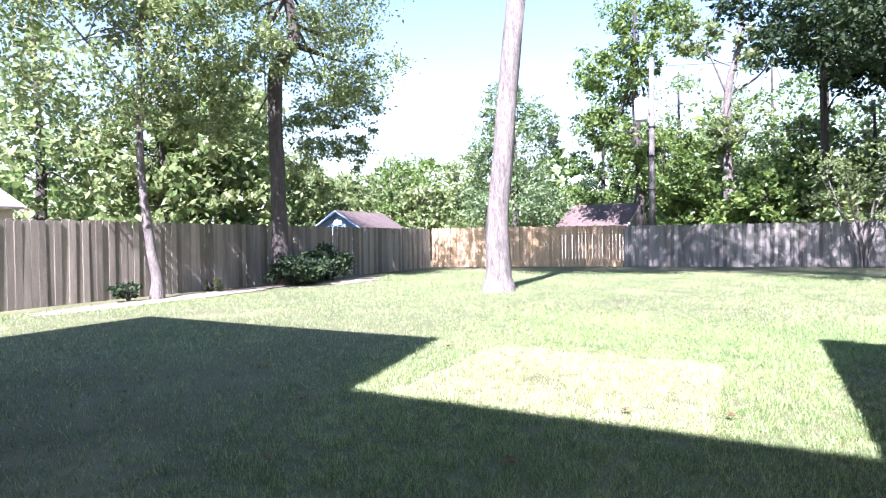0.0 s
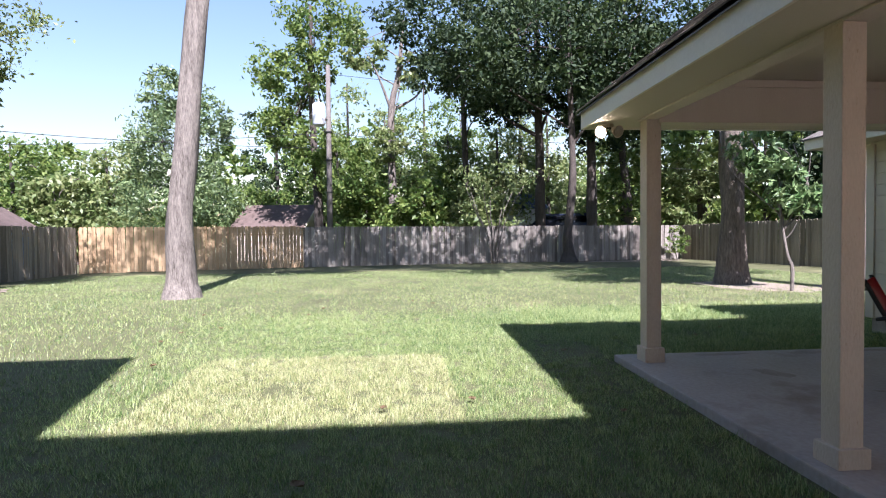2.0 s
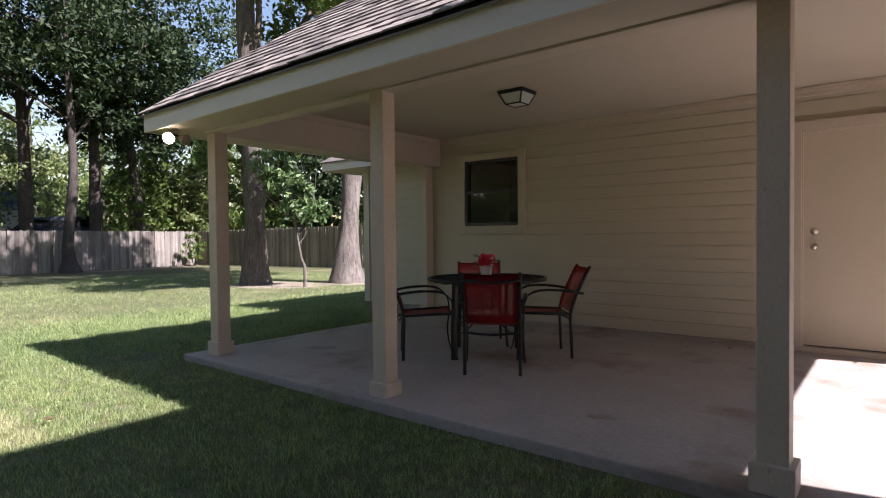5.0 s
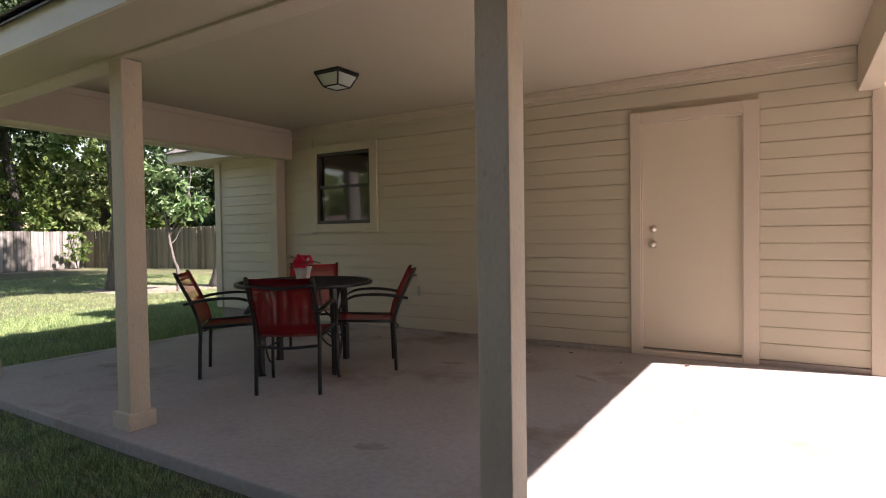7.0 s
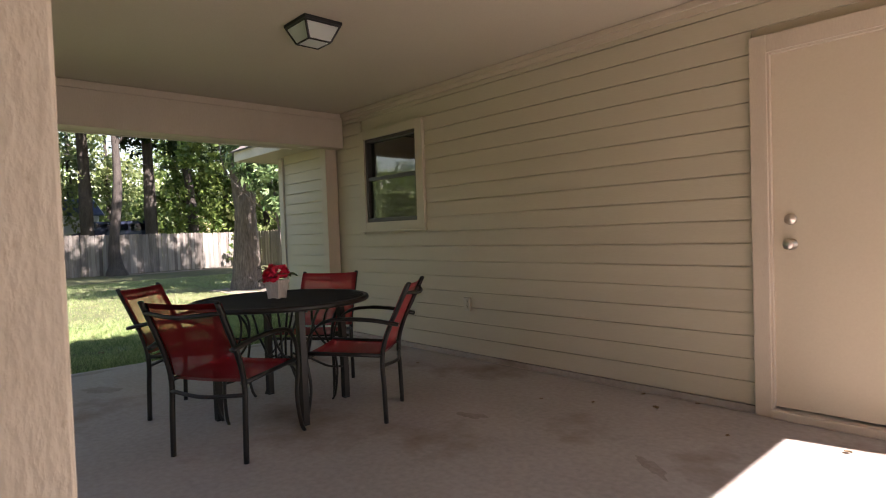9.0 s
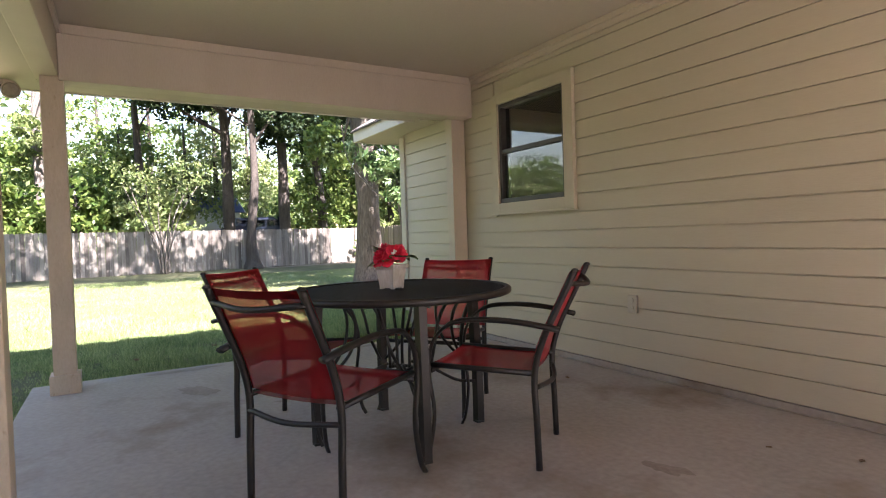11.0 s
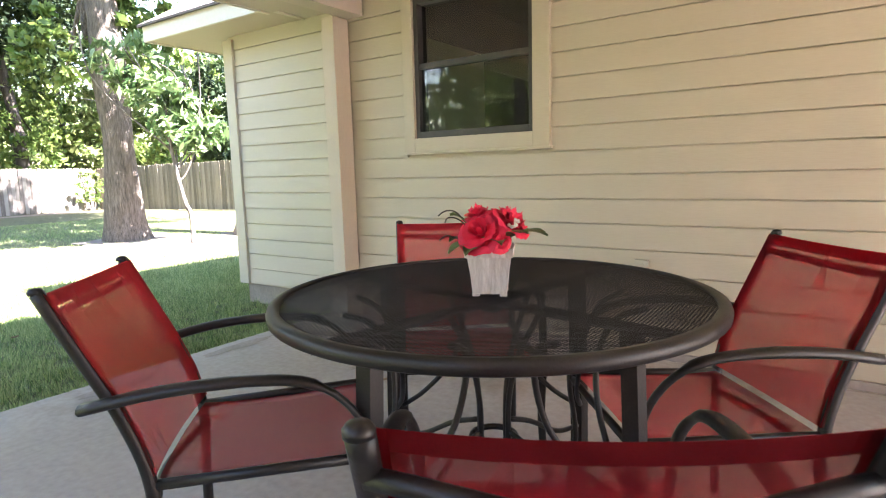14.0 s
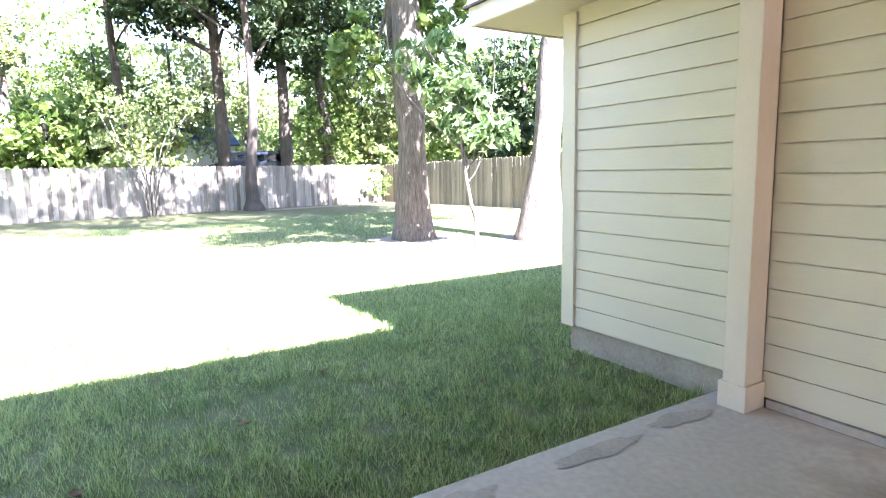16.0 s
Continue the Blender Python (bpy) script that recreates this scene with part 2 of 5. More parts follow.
def curve(points, steps=6):
    """A smooth run of points through the given ones."""
    p = [Vector(q) for q in points]
    p = [p[0] * 2 - p[1]] + p + [p[-1] * 2 - p[-2]]
    out = []
    for i in range(1, len(p) - 2):
        for k in range(steps):
            t = k / steps
            out.append(0.5 * (2 * p[i] + (p[i + 1] - p[i - 1]) * t + (2 * p[i - 1] - 5 * p[i] + 4 * p[i + 1] - p[i + 2]) * t * t + (3 * p[i] - p[i - 1] - 3 * p[i + 1] + p[i + 2]) * t ** 3))
    return out + [p[-2]]


def turned(profile, sides=24, bm=None):
    """A lathe shape about z from (radius, height) pairs."""
    bm = bm or bmesh.new()
    rings = [[bm.verts.new((r * math.cos(2 * math.pi * k / sides), r * math.sin(2 * math.pi * k / sides), z)) for k in range(sides)] for r, z in profile]
    for a, b in zip(rings, rings[1:]):
        for k in range(sides):
            bm.faces.new((a[k], a[(k + 1) % sides], b[(k + 1) % sides], b[k]))
    bm.faces.new(rings[0][::-1]), bm.faces.new(rings[-1])
    return bm


def raw_mesh(name, verts, faces, mat, parent=None, label=""):
    """A mesh from arrays: verts (n, 3), faces (m, 4) or (m, 3)."""
    me = bpy.data.meshes.new(name)
    k = faces.shape[1]
    me.vertices.add(len(verts)), me.loops.add(faces.size), me.polygons.add(len(faces))
    me.vertices.foreach_set("co", verts.astype(np.float32).ravel())
    me.loops.foreach_set("vertex_index", faces.astype(np.int32).ravel())
    me.polygons.foreach_set("loop_start", np.arange(0, faces.size, k, dtype=np.int32))
    me.update(calc_edges=True)
    me.materials.append(mat)
    ob = new(name, me)
    if parent:
        ob.parent = parent
    return tagged(ob, label)


def front(bm):
    """The patio's yard side runs slightly out of square with the house wall."""
    for v in bm.verts:
        v.co.y -= 0.0246 * (v.co.x + 0.2) * min(1.0, max(0.0, v.co.y / 3.43)) if v.co.x > -7.5 else 0.0246 * -7.3 * min(1.0, max(0.0, v.co.y / 3.43))
    return bm


def ground_z(x, y):
    return -0.10 - 0.008 * max(0.0, x - 2) - 0.003 * max(0.0, y - 5)


rng = np.random.default_rng(7)


def leaves(centres, normals_up, size, aspect, droop=0.3):
    """Pointed quads, one a leaf, at the given centres with random turns."""
    n = len(centres)
    a = rng.normal(size=(n, 3))
    a[:, 2] -= droop
    a /= np.linalg.norm(a, axis=1)[:, None]
    b = rng.normal(size=(n, 3))
    b[:, 2] *= 1 - normals_up
    b -= (b * a).sum(1)[:, None] * a
    b /= np.linalg.norm(b, axis=1)[:, None]
    s = (size * rng.uniform(0.6, 1.35, n))[:, None]
    v = np.empty((n, 4, 3))
    v[:, 0], v[:, 2] = centres - a * s, centres + a * s
    v[:, 1], v[:, 3] = centres + b * s * aspect - a * s * 0.15, centres - b * s * aspect - a * s * 0.15
    return v.reshape(-1, 3), np.arange(4 * n).reshape(-1, 4)


def clumps(blobs, size, aspect=0.5, up=0.4):
    """Leaves in clumps inside ellipsoids: (centre, radii, clump count, leaves a clump)."""
    vs, fs, base = [], [], 0
    for centre, radii, count, each in blobs:
        count, each = int(count * 1.6), int(each * 0.6)
        d = rng.normal(size=(count, 3))
        d /= np.linalg.norm(d, axis=1)[:, None]
        r = rng.uniform(0.25, 1.0, count) ** 0.5
        heart = np.array(centre) + d * r[:, None] * np.array(radii)
        spread = np.array(radii).mean() * rng.uniform(0.055, 0.17, count)
        c = heart[:, None, :] + rng.normal(size=(count, each, 3)) * spread[:, None, None] * np.array((1, 1, 0.62))
        v, f = leaves(c.reshape(-1, 3), up, size, aspect)
        vs.append(v), fs.append(f + base)
        base += len(v)
    return np.concatenate(vs), np.concatenate(fs)


def tree(name, label, x, y, trunk, blobs, leaf=0.12, mat=None, bark=None, limbs=6, flare=1.5, sides=12, aspect=0.5, z=None, category="tree", group="", limb_from=0.66):
    """trunk: (dx, dy, height, radius) rows; limbs grow from its upper half to the crown's blobs."""
    z = ground_z(x, y) if z is None else z
    t = thing(name, label, category, group, at=(x, y, z))
    rows = [(trunk[0][0], trunk[0][1], -0.15, trunk[0][3] * flare * 1.1), (trunk[0][0], trunk[0][1], 0.12, trunk[0][3] * flare * 0.92), (trunk[0][0], trunk[0][1], 0.5, trunk[0][3] * 1.08)] + list(trunk[1:])
    pts = curve([r[:3] for r in rows], 5)
    rad = np.interp(np.linspace(0, len(rows) - 1, len(pts)), range(len(rows)), [r[3] for r in rows])
    part("trunk", tube(pts, list(rad), sides, wobble=0.22), bark or M_BARK, t, smooth=True)
    rnd = random.Random(int(x * 100 + y * 7))
    tops = [b[0] for b in blobs]
    for k in range(limbs):
        s = int(len(pts) * rnd.uniform(limb_from, 0.97))
        a = pts[min(s, len(pts) - 1)]
        c = Vector(rnd.choice(tops)) + Vector((rnd.uniform(-1, 1), rnd.uniform(-1, 1), rnd.uniform(-0.5, 0.8)))
        mid = a.lerp(c, 0.5) + Vector((rnd.uniform(-0.4, 0.4), rnd.uniform(-0.4, 0.4), rnd.uniform(-0.2, 0.5)))
        r0 = rad[min(s, len(pts) - 1)] * rnd.uniform(0.35, 0.6)
        lp = curve([a, mid, c], 5)
        part("limb", tube(lp, list(np.linspace(r0, 0.012, len(lp))), 6), bark or M_BARK, t, smooth=True)
    v, f = clumps(blobs, leaf, aspect)
    raw_mesh("crown", v, f, mat or M_LEAF, t)
    return t


# ---- ground ----
def sheet():
    xs = np.concatenate([[-600, -200, -80, -40], np.arange(-20, 40.1, 1.0), [60, 120, 300, 700]])
    ys = np.concatenate([[-600, -200, -80, -40], np.arange(-20, 40.1, 1.0), [60, 120, 300, 700]])
    v = np.array([(x, y, ground_z(min(x, 30), min(y, 30)) + 0.015 * noise.noise((x * 0.4, y * 0.4, 0))) for x in xs for y in ys])
    n = len(ys)
    f = np.array([(i * n + j, (i + 1) * n + j, (i + 1) * n + j + 1, i * n + j + 1) for i in range(len(xs) - 1) for j in range(n - 1)])
    return tagged(raw_mesh("ground", v, f, M_GRASS), "mown green lawn with thin dry patches", "lawn", kind="structure")


ground = sheet()
SLAB_Z = -0.03
slab = tagged(link("patio_slab", front(box(-12.0, 0.12, 0.0, 3.6, -0.35, SLAB_Z, 0.012)), M_SLAB), "stained bare concrete patio slab", "patio", kind="structure")

# ---- house shell ----
WALL_TOP = 2.45
wall = thing("wall_patio", "cream painted lap siding wall of the house", "wall", kind="structure")


def wall_piece(x0, x1, z0, z1, y0=-0.16, y1=-0.02):
    part("wall_panel", box(x0, x1, y0, y1, z0, z1), M_PAINT, wall)


DOOR = (-5.49, -4.665, 0.0, 2.055)
WIN = (-1.555, -0.70, 1.235, 2.12)
wall_piece(-6.45, DOOR[0], -0.1, 2.6)
wall_piece(DOOR[0], DOOR[1], DOOR[3], 2.6)
wall_piece(DOOR[0], DOOR[1], -0.1, DOOR[2])
wall_piece(DOOR[1], WIN[0], -0.1, 2.6)
wall_piece(WIN[0], WIN[1], -0.1, WIN[2])
wall_piece(WIN[0], WIN[1], WIN[3], 2.6)
wall_piece(WIN[1], 1.27, 0.08, 2.6)
foundation = tagged(link("foundation", box(-0.005, 1.24, -6.0, -0.03, -0.4, 0.085, 0.01), M_FOUND), "grey concrete house foundation edge above the grass", "foundation", kind="structure")
east = tagged(link("wall_east", box(1.13, 1.265, -9.0, -0.16, 0.085, 2.6), M_PAINT), "cream side wall of the house", "wall", kind="structure")
west = thing("wall_west", "red and tan brick side wall of the house", "wall", kind="structure")
part("mortar_core", box(-6.535, -6.45, -9.0, -0.03, -0.3, 2.3), M_MORTAR, west)
# room shell behind the window, its darkness put into the colour
tagged(link("wall_inner", box(-6.45, 1.13, -4.2, -4.1, -0.1, 2.6), M_UNLIT_ROOM), "plain inner wall, coloured near black for an unlit room", "wall", kind="structure")
tagged(link("floor_inner", box(-6.45, 1.13, -4.1, -0.16, -0.1, 0.0), M_UNLIT_ROOM), "floor inside the house, coloured near black for an unlit room", "floor", kind="structure")
tagged(link("ceiling_inner", box(-6.45, 1.13, -4.1, -0.02, 2.6, 2.65), M_UNLIT_ROOM), "ceiling inside the house, coloured near black for an unlit room", "ceiling", kind="structure")

ceiling = tagged(link("ceiling", front(box(-6.36, -0.22, -0.02, 3.38, 2.47, 2.52)), M_CEIL), "smooth cream painted patio ceiling", "ceiling", kind="structure")

# beams round the patio roof
beam = thing("patio_beam", "boxed beige painted beams round the patio roof", "beam", kind="structure")
part("front_beam", front(box(-6.42, -0.13, 3.33, 3.47, 2.12, 2.468, 0.006)), M_TRIM, beam)
part("end_beam", front(box(-0.27, -0.125, 0.0, 3.328, 2.09, 2.468, 0.006)), M_TRIM, beam)
part("west_beam", front(box(-6.40, -6.26, 0.0, 3.328, 2.122, 2.468, 0.006)), M_TRIM, beam)
part("beam_strip", front(box(-6.25, -0.28, 3.305, 3.327, 2.40, 2.466, 0.004)), M_TRIM, beam)
part("beam_strip", box(-0.292, -0.272, 0.03, 3.30, 2.40, 2.466, 0.004), M_TRIM, beam)
frieze = thing("trim", "beige crown trim along the top of the siding", "trim", kind="structure")
part("frieze_board", box(-6.25, -0.30, -0.005, 0.022, 2.385, 2.465, 0.004), M_TRIM, frieze)
part("crown_strip", box(-6.25, -0.30, 0.022, 0.045, 2.425, 2.467, 0.006), M_TRIM, frieze)

# posts
def post(x, y, w, plinth, ph, cap=False):
    t = thing("patio_post", "square beige painted wooden patio post on a plinth", "post", "patio posts", at=(x, y, SLAB_Z))
    h = w / 2
    part("shaft", box(-h, h, -h, h, 0.0, 2.15, 0.006), M_POST, t)
    p = plinth / 2
    part("plinth", box(-p, p, -p, p, 0.0, ph, 0.005), M_POST, t)
    return t


post(-0.18, 3.37, 0.135, 0.18, 0.13)
post(-2.51, 3.468, 0.125, 0.17, 0.10)
post(-4.962, 3.548, 0.128, 0.18, 0.13)
post(-6.33, 3.58, 0.14, 0.19, 0.13)
pil = thing("corner_pilaster", "beige boxed pilaster where the patio beam meets the wall", "pilaster", kind="structure")
part("shaft", box(-0.125, -0.01, 0.0, 0.15, SLAB_Z, 2.09, 0.005), M_TRIM, pil)
part("plinth", box(-0.14, 0.005, 0.0, 0.165, SLAB_Z, 0.10, 0.005), M_TRIM, pil)
cb = thing("corner_board", "beige vertical corner board on the siding", "trim", kind="structure")
part("board", box(1.17, 1.285, -0.01, 0.02, 0.085, 2.14, 0.003), M_PAINT, cb)
part("return_board", box(1.268, 1.29, -0.11, -0.012, 0.085, 2.14, 0.003), M_PAINT, cb)
part("inner_board", box(-0.008, 0.05, -0.015, 0.018, 0.085, 2.2, 0.003), M_PAINT, cb)
part("board", box(-6.45, -6.35, -0.01, 0.03, SLAB_Z, 2.12, 0.004), M_TRIM, cb)
sill_plate = tagged(link("baseboard", box(-6.4, -0.15, -0.02, 0.006, SLAB_Z, 0.012, 0.002), M_SLAB), "narrow grey wall base at the slab", "trim", kind="structure")


# eaves and roofs
def eave(name, label, x0, x1, y0, y1, z0, z1, sides):
    t = thing(name, label, "eave", kind="structure")
    part("soffit", box(x0 + 0.02, x1 - 0.02, y0 + 0.02, y1 - 0.02, z0 + 0.015, z0 + 0.04), M_CEIL, t)
    for s in sides:
        if s == "front":
            part("fascia", box(x0, x1, y1 - 0.022, y1, z0, z1, 0.003), M_FASCIA, t)
        elif s == "east":
            part("fascia", box(x1 - 0.022, x1, y0, y1 - 0.024, z0, z1, 0.003), M_FASCIA, t)
        else:
            part("fascia", box(x0, x0 + 0.022, y0, y1 - 0.024, z0, z1, 0.003), M_FASCIA, t)
    return t


EX, EY, EZ, PITCH = 0.30, 3.86, 2.275, 0.80
WX = -6.72
t = thing("patio_eave", "white painted fascia and soffit of the patio roof", "eave", kind="structure")
part("soffit", front(box(WX + 0.02, EX - 0.02, 3.472, EY - 0.02, 2.135, 2.155)), M_CEIL, t)
part("soffit", front(box(-0.12, EX - 0.02, 0.345, 3.47, 2.135, 2.155)), M_CEIL, t)
part("soffit", front(box(WX + 0.02, -6.425, -0.6, 3.47, 2.135, 2.155)), M_CEIL, t)
part("fascia", front(box(WX, EX, EY - 0.022, EY, 2.125, 2.283, 0.003)), M_FASCIA, t)
part("fascia", front(box(EX - 0.022, EX, 0.345, EY - 0.024, 2.125, 2.262, 0.003)), M_FASCIA, t)
part("fascia", front(box(WX, WX + 0.022, -0.6, EY - 0.024, 2.125, 2.262, 0.003)), M_FASCIA, t)
HX, HY, HZ = 1.88, 0.36, 2.30
t = thing("house_eave", "white fascia and soffit at the house corner", "eave", kind="structure")
part("soffit", box(EX + 0.003, HX - 0.02, -0.02, HY - 0.02, 2.17, 2.19), M_CEIL, t)
part("soffit", box(-0.12, EX, -0.02, 0.343, 2.17, 2.19), M_CEIL, t)
part("soffit", box(1.27, HX - 0.02, -9.0, -0.022, 2.17, 2.19), M_CEIL, t)
part("fascia", box(EX + 0.003, HX, HY - 0.022, HY, 2.16, HZ - 0.012, 0.003), M_FASCIA, t)
part("fascia", box(HX - 0.022, HX, -9.0, HY - 0.024, 2.16, HZ - 0.012, 0.003), M_FASCIA, t)
part("end_return", box(EX + 0.003, EX + 0.025, -0.015, HY - 0.024, 2.16, HZ - 0.012, 0.003), M_FASCIA, t)


def slab_roof(corners, thick, mat):
    """A roof plane with thickness, from its corners seen from above, anticlockwise."""
    bm = bmesh.new()
    up = [bm.verts.new(c) for c in corners]
    dn = [bm.verts.new(Vector(c) - Vector((0, 0, thick))) for c in corners]
    bm.faces.new(up), bm.faces.new(dn[::-1])
    for i in range(len(up)):
        j = (i + 1) % len(up)
        bm.faces.new((up[j], up[i], dn[i], dn[j]))
    return bm


def front_roof(corners, thick, mat):
    return front(slab_roof(corners, thick, mat))


roof = thing("patio_roof", "hipped patio roof with brown asphalt shingles", "roof", kind="structure")
RUN = 4.2
RZ = EZ + 0.012 + PITCH * RUN
part("front_deck", front_roof([(WX - 0.03, EY + 0.03, EZ), (EX + 0.03, EY + 0.03, EZ), (EX - RUN, EY - RUN, EZ + PITCH * RUN), (WX - 0.03, EY - RUN, EZ + PITCH * RUN)], 0.012, M_DARKEDGE), M_DARKEDGE, roof)
part("hip_deck", front_roof([(EX + 0.03, EY + 0.03, EZ), (EX + 0.03, -0.5, EZ), (EX - RUN, -0.5, EZ + PITCH * RUN), (EX - RUN, EY - RUN, EZ + PITCH * RUN)], 0.012, M_DARKEDGE), M_SHINGLE2, roof)
roof2 = thing("house_roof", "brown shingled main house roof", "roof", kind="structure")
part("hip_deck", slab_roof([(HX + 0.03, HY + 0.03, HZ), (HX + 0.03, -9.0, HZ), (HX - 4.4, -9.0, HZ + 3.0), (HX - 4.4, HY - 4.4, HZ + 3.0)], 0.02, M_DARKEDGE), M_SHINGLE2, roof2)
part("front_deck", slab_roof([(EX, HY + 0.03, HZ), (HX + 0.03, HY + 0.03, HZ), (HX - 4.4, HY - 4.4, HZ + 3.0), (EX - 6.0, HY - 4.4, HZ + 3.0)], 0.02, M_DARKEDGE), M_SHINGLE2, roof2)

# unseen two-storey blocks behind the walker, added to cast the lawn's shadow edges
wing = thing("house_wing", "unseen brown brick blocks added to cast the lawn shadow", "house", kind="structure")
part("wall", box(-13.0, -7.28, 3.0, 7.2, -0.3, 6.55), M_BRICK, wing)
part("wall", box(-13.0, -4.9, 7.205, 12.65, -0.3, 6.55), M_BRICK, wing)

# window
w = thing("window_1", "dark bronze sash window with cream trim", "window", kind="structure")
x0, x1, z0, z1 = WIN
for a in ((x0 - 0.105, x0, z0 - 0.09, z1 + 0.09), (x1, x1 + 0.085, z0 - 0.09, z1 + 0.09)):
    part("casing", box(a[0], a[1], -0.02, 0.026, a[2], a[3], 0.004), M_PAINT, w)
part("casing", box(x0, x1, -0.02, 0.024, z1, z1 + 0.09, 0.004), M_PAINT, w)
part("casing", box(x0, x1, -0.02, 0.024, z0 - 0.09, z0, 0.004), M_PAINT, w)
part("window_sill", box(x0 - 0.12, x1 + 0.1, -0.01, 0.036, z0 - 0.105, z0 - 0.09, 0.003), M_PAINT, w)
fr = 0.032
f1 = part("window_frame", box(x0, x0 + fr, -0.10, 0.004, z0, z1, 0.003), M_WINFRAME, w)
part("window_frame", box(x1 - fr, x1, -0.10, 0.004, z0, z1, 0.003), M_WINFRAME, w)
part("window_frame", box(x0 + fr, x1 - fr, -0.10, 0.004, z1 - fr, z1, 0.003), M_WINFRAME, w)
part("window_frame", box(x0 + fr, x1 - fr, -0.10, 0.006, z0, z0 + fr + 0.01, 0.003), M_WINFRAME, w)
zm = (z0 + z1) / 2 + 0.02
part("meeting_rail", box(x0 + fr, x1 - fr, -0.06, -0.005, zm - 0.018, zm + 0.018, 0.003), M_WINFRAME, w)
for zz, yy in (((z0 + fr + 0.01, zm - 0.018), -0.03), ((zm + 0.018, z1 - fr), -0.055)):
    g = part("pane", box(x0 + fr, x1 - fr, yy - 0.004, yy, zz[0], zz[1]), M_GLASS, w)
    g.visible_shadow = False

# door
d = thing("door_1", "closed flat cream door with deadbolt and knob", "door", kind="structure")
x0, x1, z0, z1 = DOOR
part("leaf", box(x0 + 0.004, x1 - 0.004, -0.065, -0.018, z0 + 0.03, z1 - 0.004, 0.004), M_DOOR, d)
part("casing", box(x0 - 0.115, x0, -0.02, 0.032, SLAB_Z, z1 + 0.10, 0.005), M_TRIM, d)
part("casing", box(x1, x1 + 0.09, -0.02, 0.032, SLAB_Z, z1 + 0.10, 0.005), M_TRIM, d)
part("casing", box(x0, x1, -0.02, 0.030, z1, z1 + 0.098, 0.005), M_TRIM, d)
part("door_stop", box(x0 - 0.002, x0 + 0.012, -0.015, 0.018, z0, z1, 0.002), M_TRIM, d)
part("door_stop", box(x1 - 0.012, x1 + 0.002, -0.015, 0.018, z0, z1, 0.002), M_TRIM, d)
part("door_stop", box(x0 + 0.012, x1 - 0.012, -0.015, 0.018, z1 - 0.012, z1 + 0.002, 0.002), M_TRIM, d)
part("threshold", box(x0, x1, -0.02, 0.045, SLAB_Z, 0.018, 0.006), M_TRIM, d)


def knob(z, r, prof):
    bm = turned(prof, 20)
    bmesh.ops.rotate(bm, cent=(0, 0, 0), matrix=Matrix.Rotation(radians(-90), 3, "X"), verts=bm.verts)
    bmesh.ops.translate(bm, vec=(-4.765, -0.018, z), verts=bm.verts)
    return bm


part("deadbolt", knob(1.108, 0.03, [(0.032, 0), (0.032, 0.008), (0.026, 0.02), (0.012, 0.022), (0.011, 0.026), (0.002, 0.027)]), M_NICKEL, d, "satin nickel deadbolt", True)
part("door_knob", knob(0.967, 0.03, [(0.033, 0), (0.033, 0.006), (0.014, 0.012), (0.013, 0.03), (0.026, 0.042), (0.03, 0.055), (0.024, 0.066), (0.004, 0.07)]), M_NICKEL, d, "satin nickel knob", True)
part("hinge_pin", tube([(x0 + 0.003, -0.014, 0.3), (x0 + 0.003, -0.014, 0.39)], 0.006, 8), M_NICKEL, d)


# ---- fences ----
def picket_mesh(w, h, mat):
    bm = bmesh.new()
    prof = [(-w / 2, 0), (w / 2, 0), (w / 2, h - 0.035), (w / 2 - 0.03, h), (-w / 2 + 0.03, h), (-w / 2, h - 0.035)]
    a = [bm.verts.new((x, -0.008, z)) for x, z in prof]
    b = [bm.verts.new((x, 0.008, z)) for x, z in prof]
    bm.faces.new(a), bm.faces.new(b[::-1])
    for i in range(6):
        bm.faces.new((a[(i + 1) % 6], a[i], b[i], b[(i + 1) % 6]))
    me = bpy.data.meshes.new("picket")
    bm.to_mesh(me)
    bm.free()
    me.materials.append(mat)
    return me


def fence(name, label, p, q, mat, h=1.75, pitch=0.142, w=0.136, seed=0, rails_front=False):
    """Upright pickets on two rails between p and q; the near side faces the yard."""
    rnd = random.Random(seed)
    p, q = Vector((*p, 0)), Vector((*q, 0))
    run = (q - p).length
    ang = math.degrees(math.atan2(q.y - p.y, q.x - p.x))
    t = thing(name, label, "fence", kind="structure", at=(p.x, p.y, 0), rz=ang)
    me = [picket_mesh(w, h + d, mat) for d in (-0.012, 0.0, 0.013)]
    n = int(run / pitch)
    za, zb = ground_z(p.x, p.y), ground_z(q.x, q.y)
    for i in range(n):
        s = (i + 0.5) * pitch
        z = za + (zb - za) * s / run + 0.02
        ob = new("picket", rnd.choice(me))
        ob.parent = t
        ob.matrix_basis = pose(s, rnd.uniform(-0.006, 0.006) + 0.016 * (i % 2) * 0.6, z, rnd.uniform(-0.4, 0.4), rnd.uniform(-0.5, 0.5), rnd.uniform(-3, 3))
    back = 0.045 if not rails_front else -0.045
    for hz in (0.3, 1.45):
        part("rail", tube([(0, back, za + hz), (run, back, zb + hz)], 0.04, 4), mat, t)
    k = int(run / 2.4)
    for i in range(k + 1):
        s = run * i / max(k, 1)
        z = za + (zb - za) * s / run
        part("post", box(s - 0.045, s + 0.045, back * 2.2 - 0.045, back * 2.2 + 0.045, z - 0.2, z + h - 0.12), mat, t)
    return t


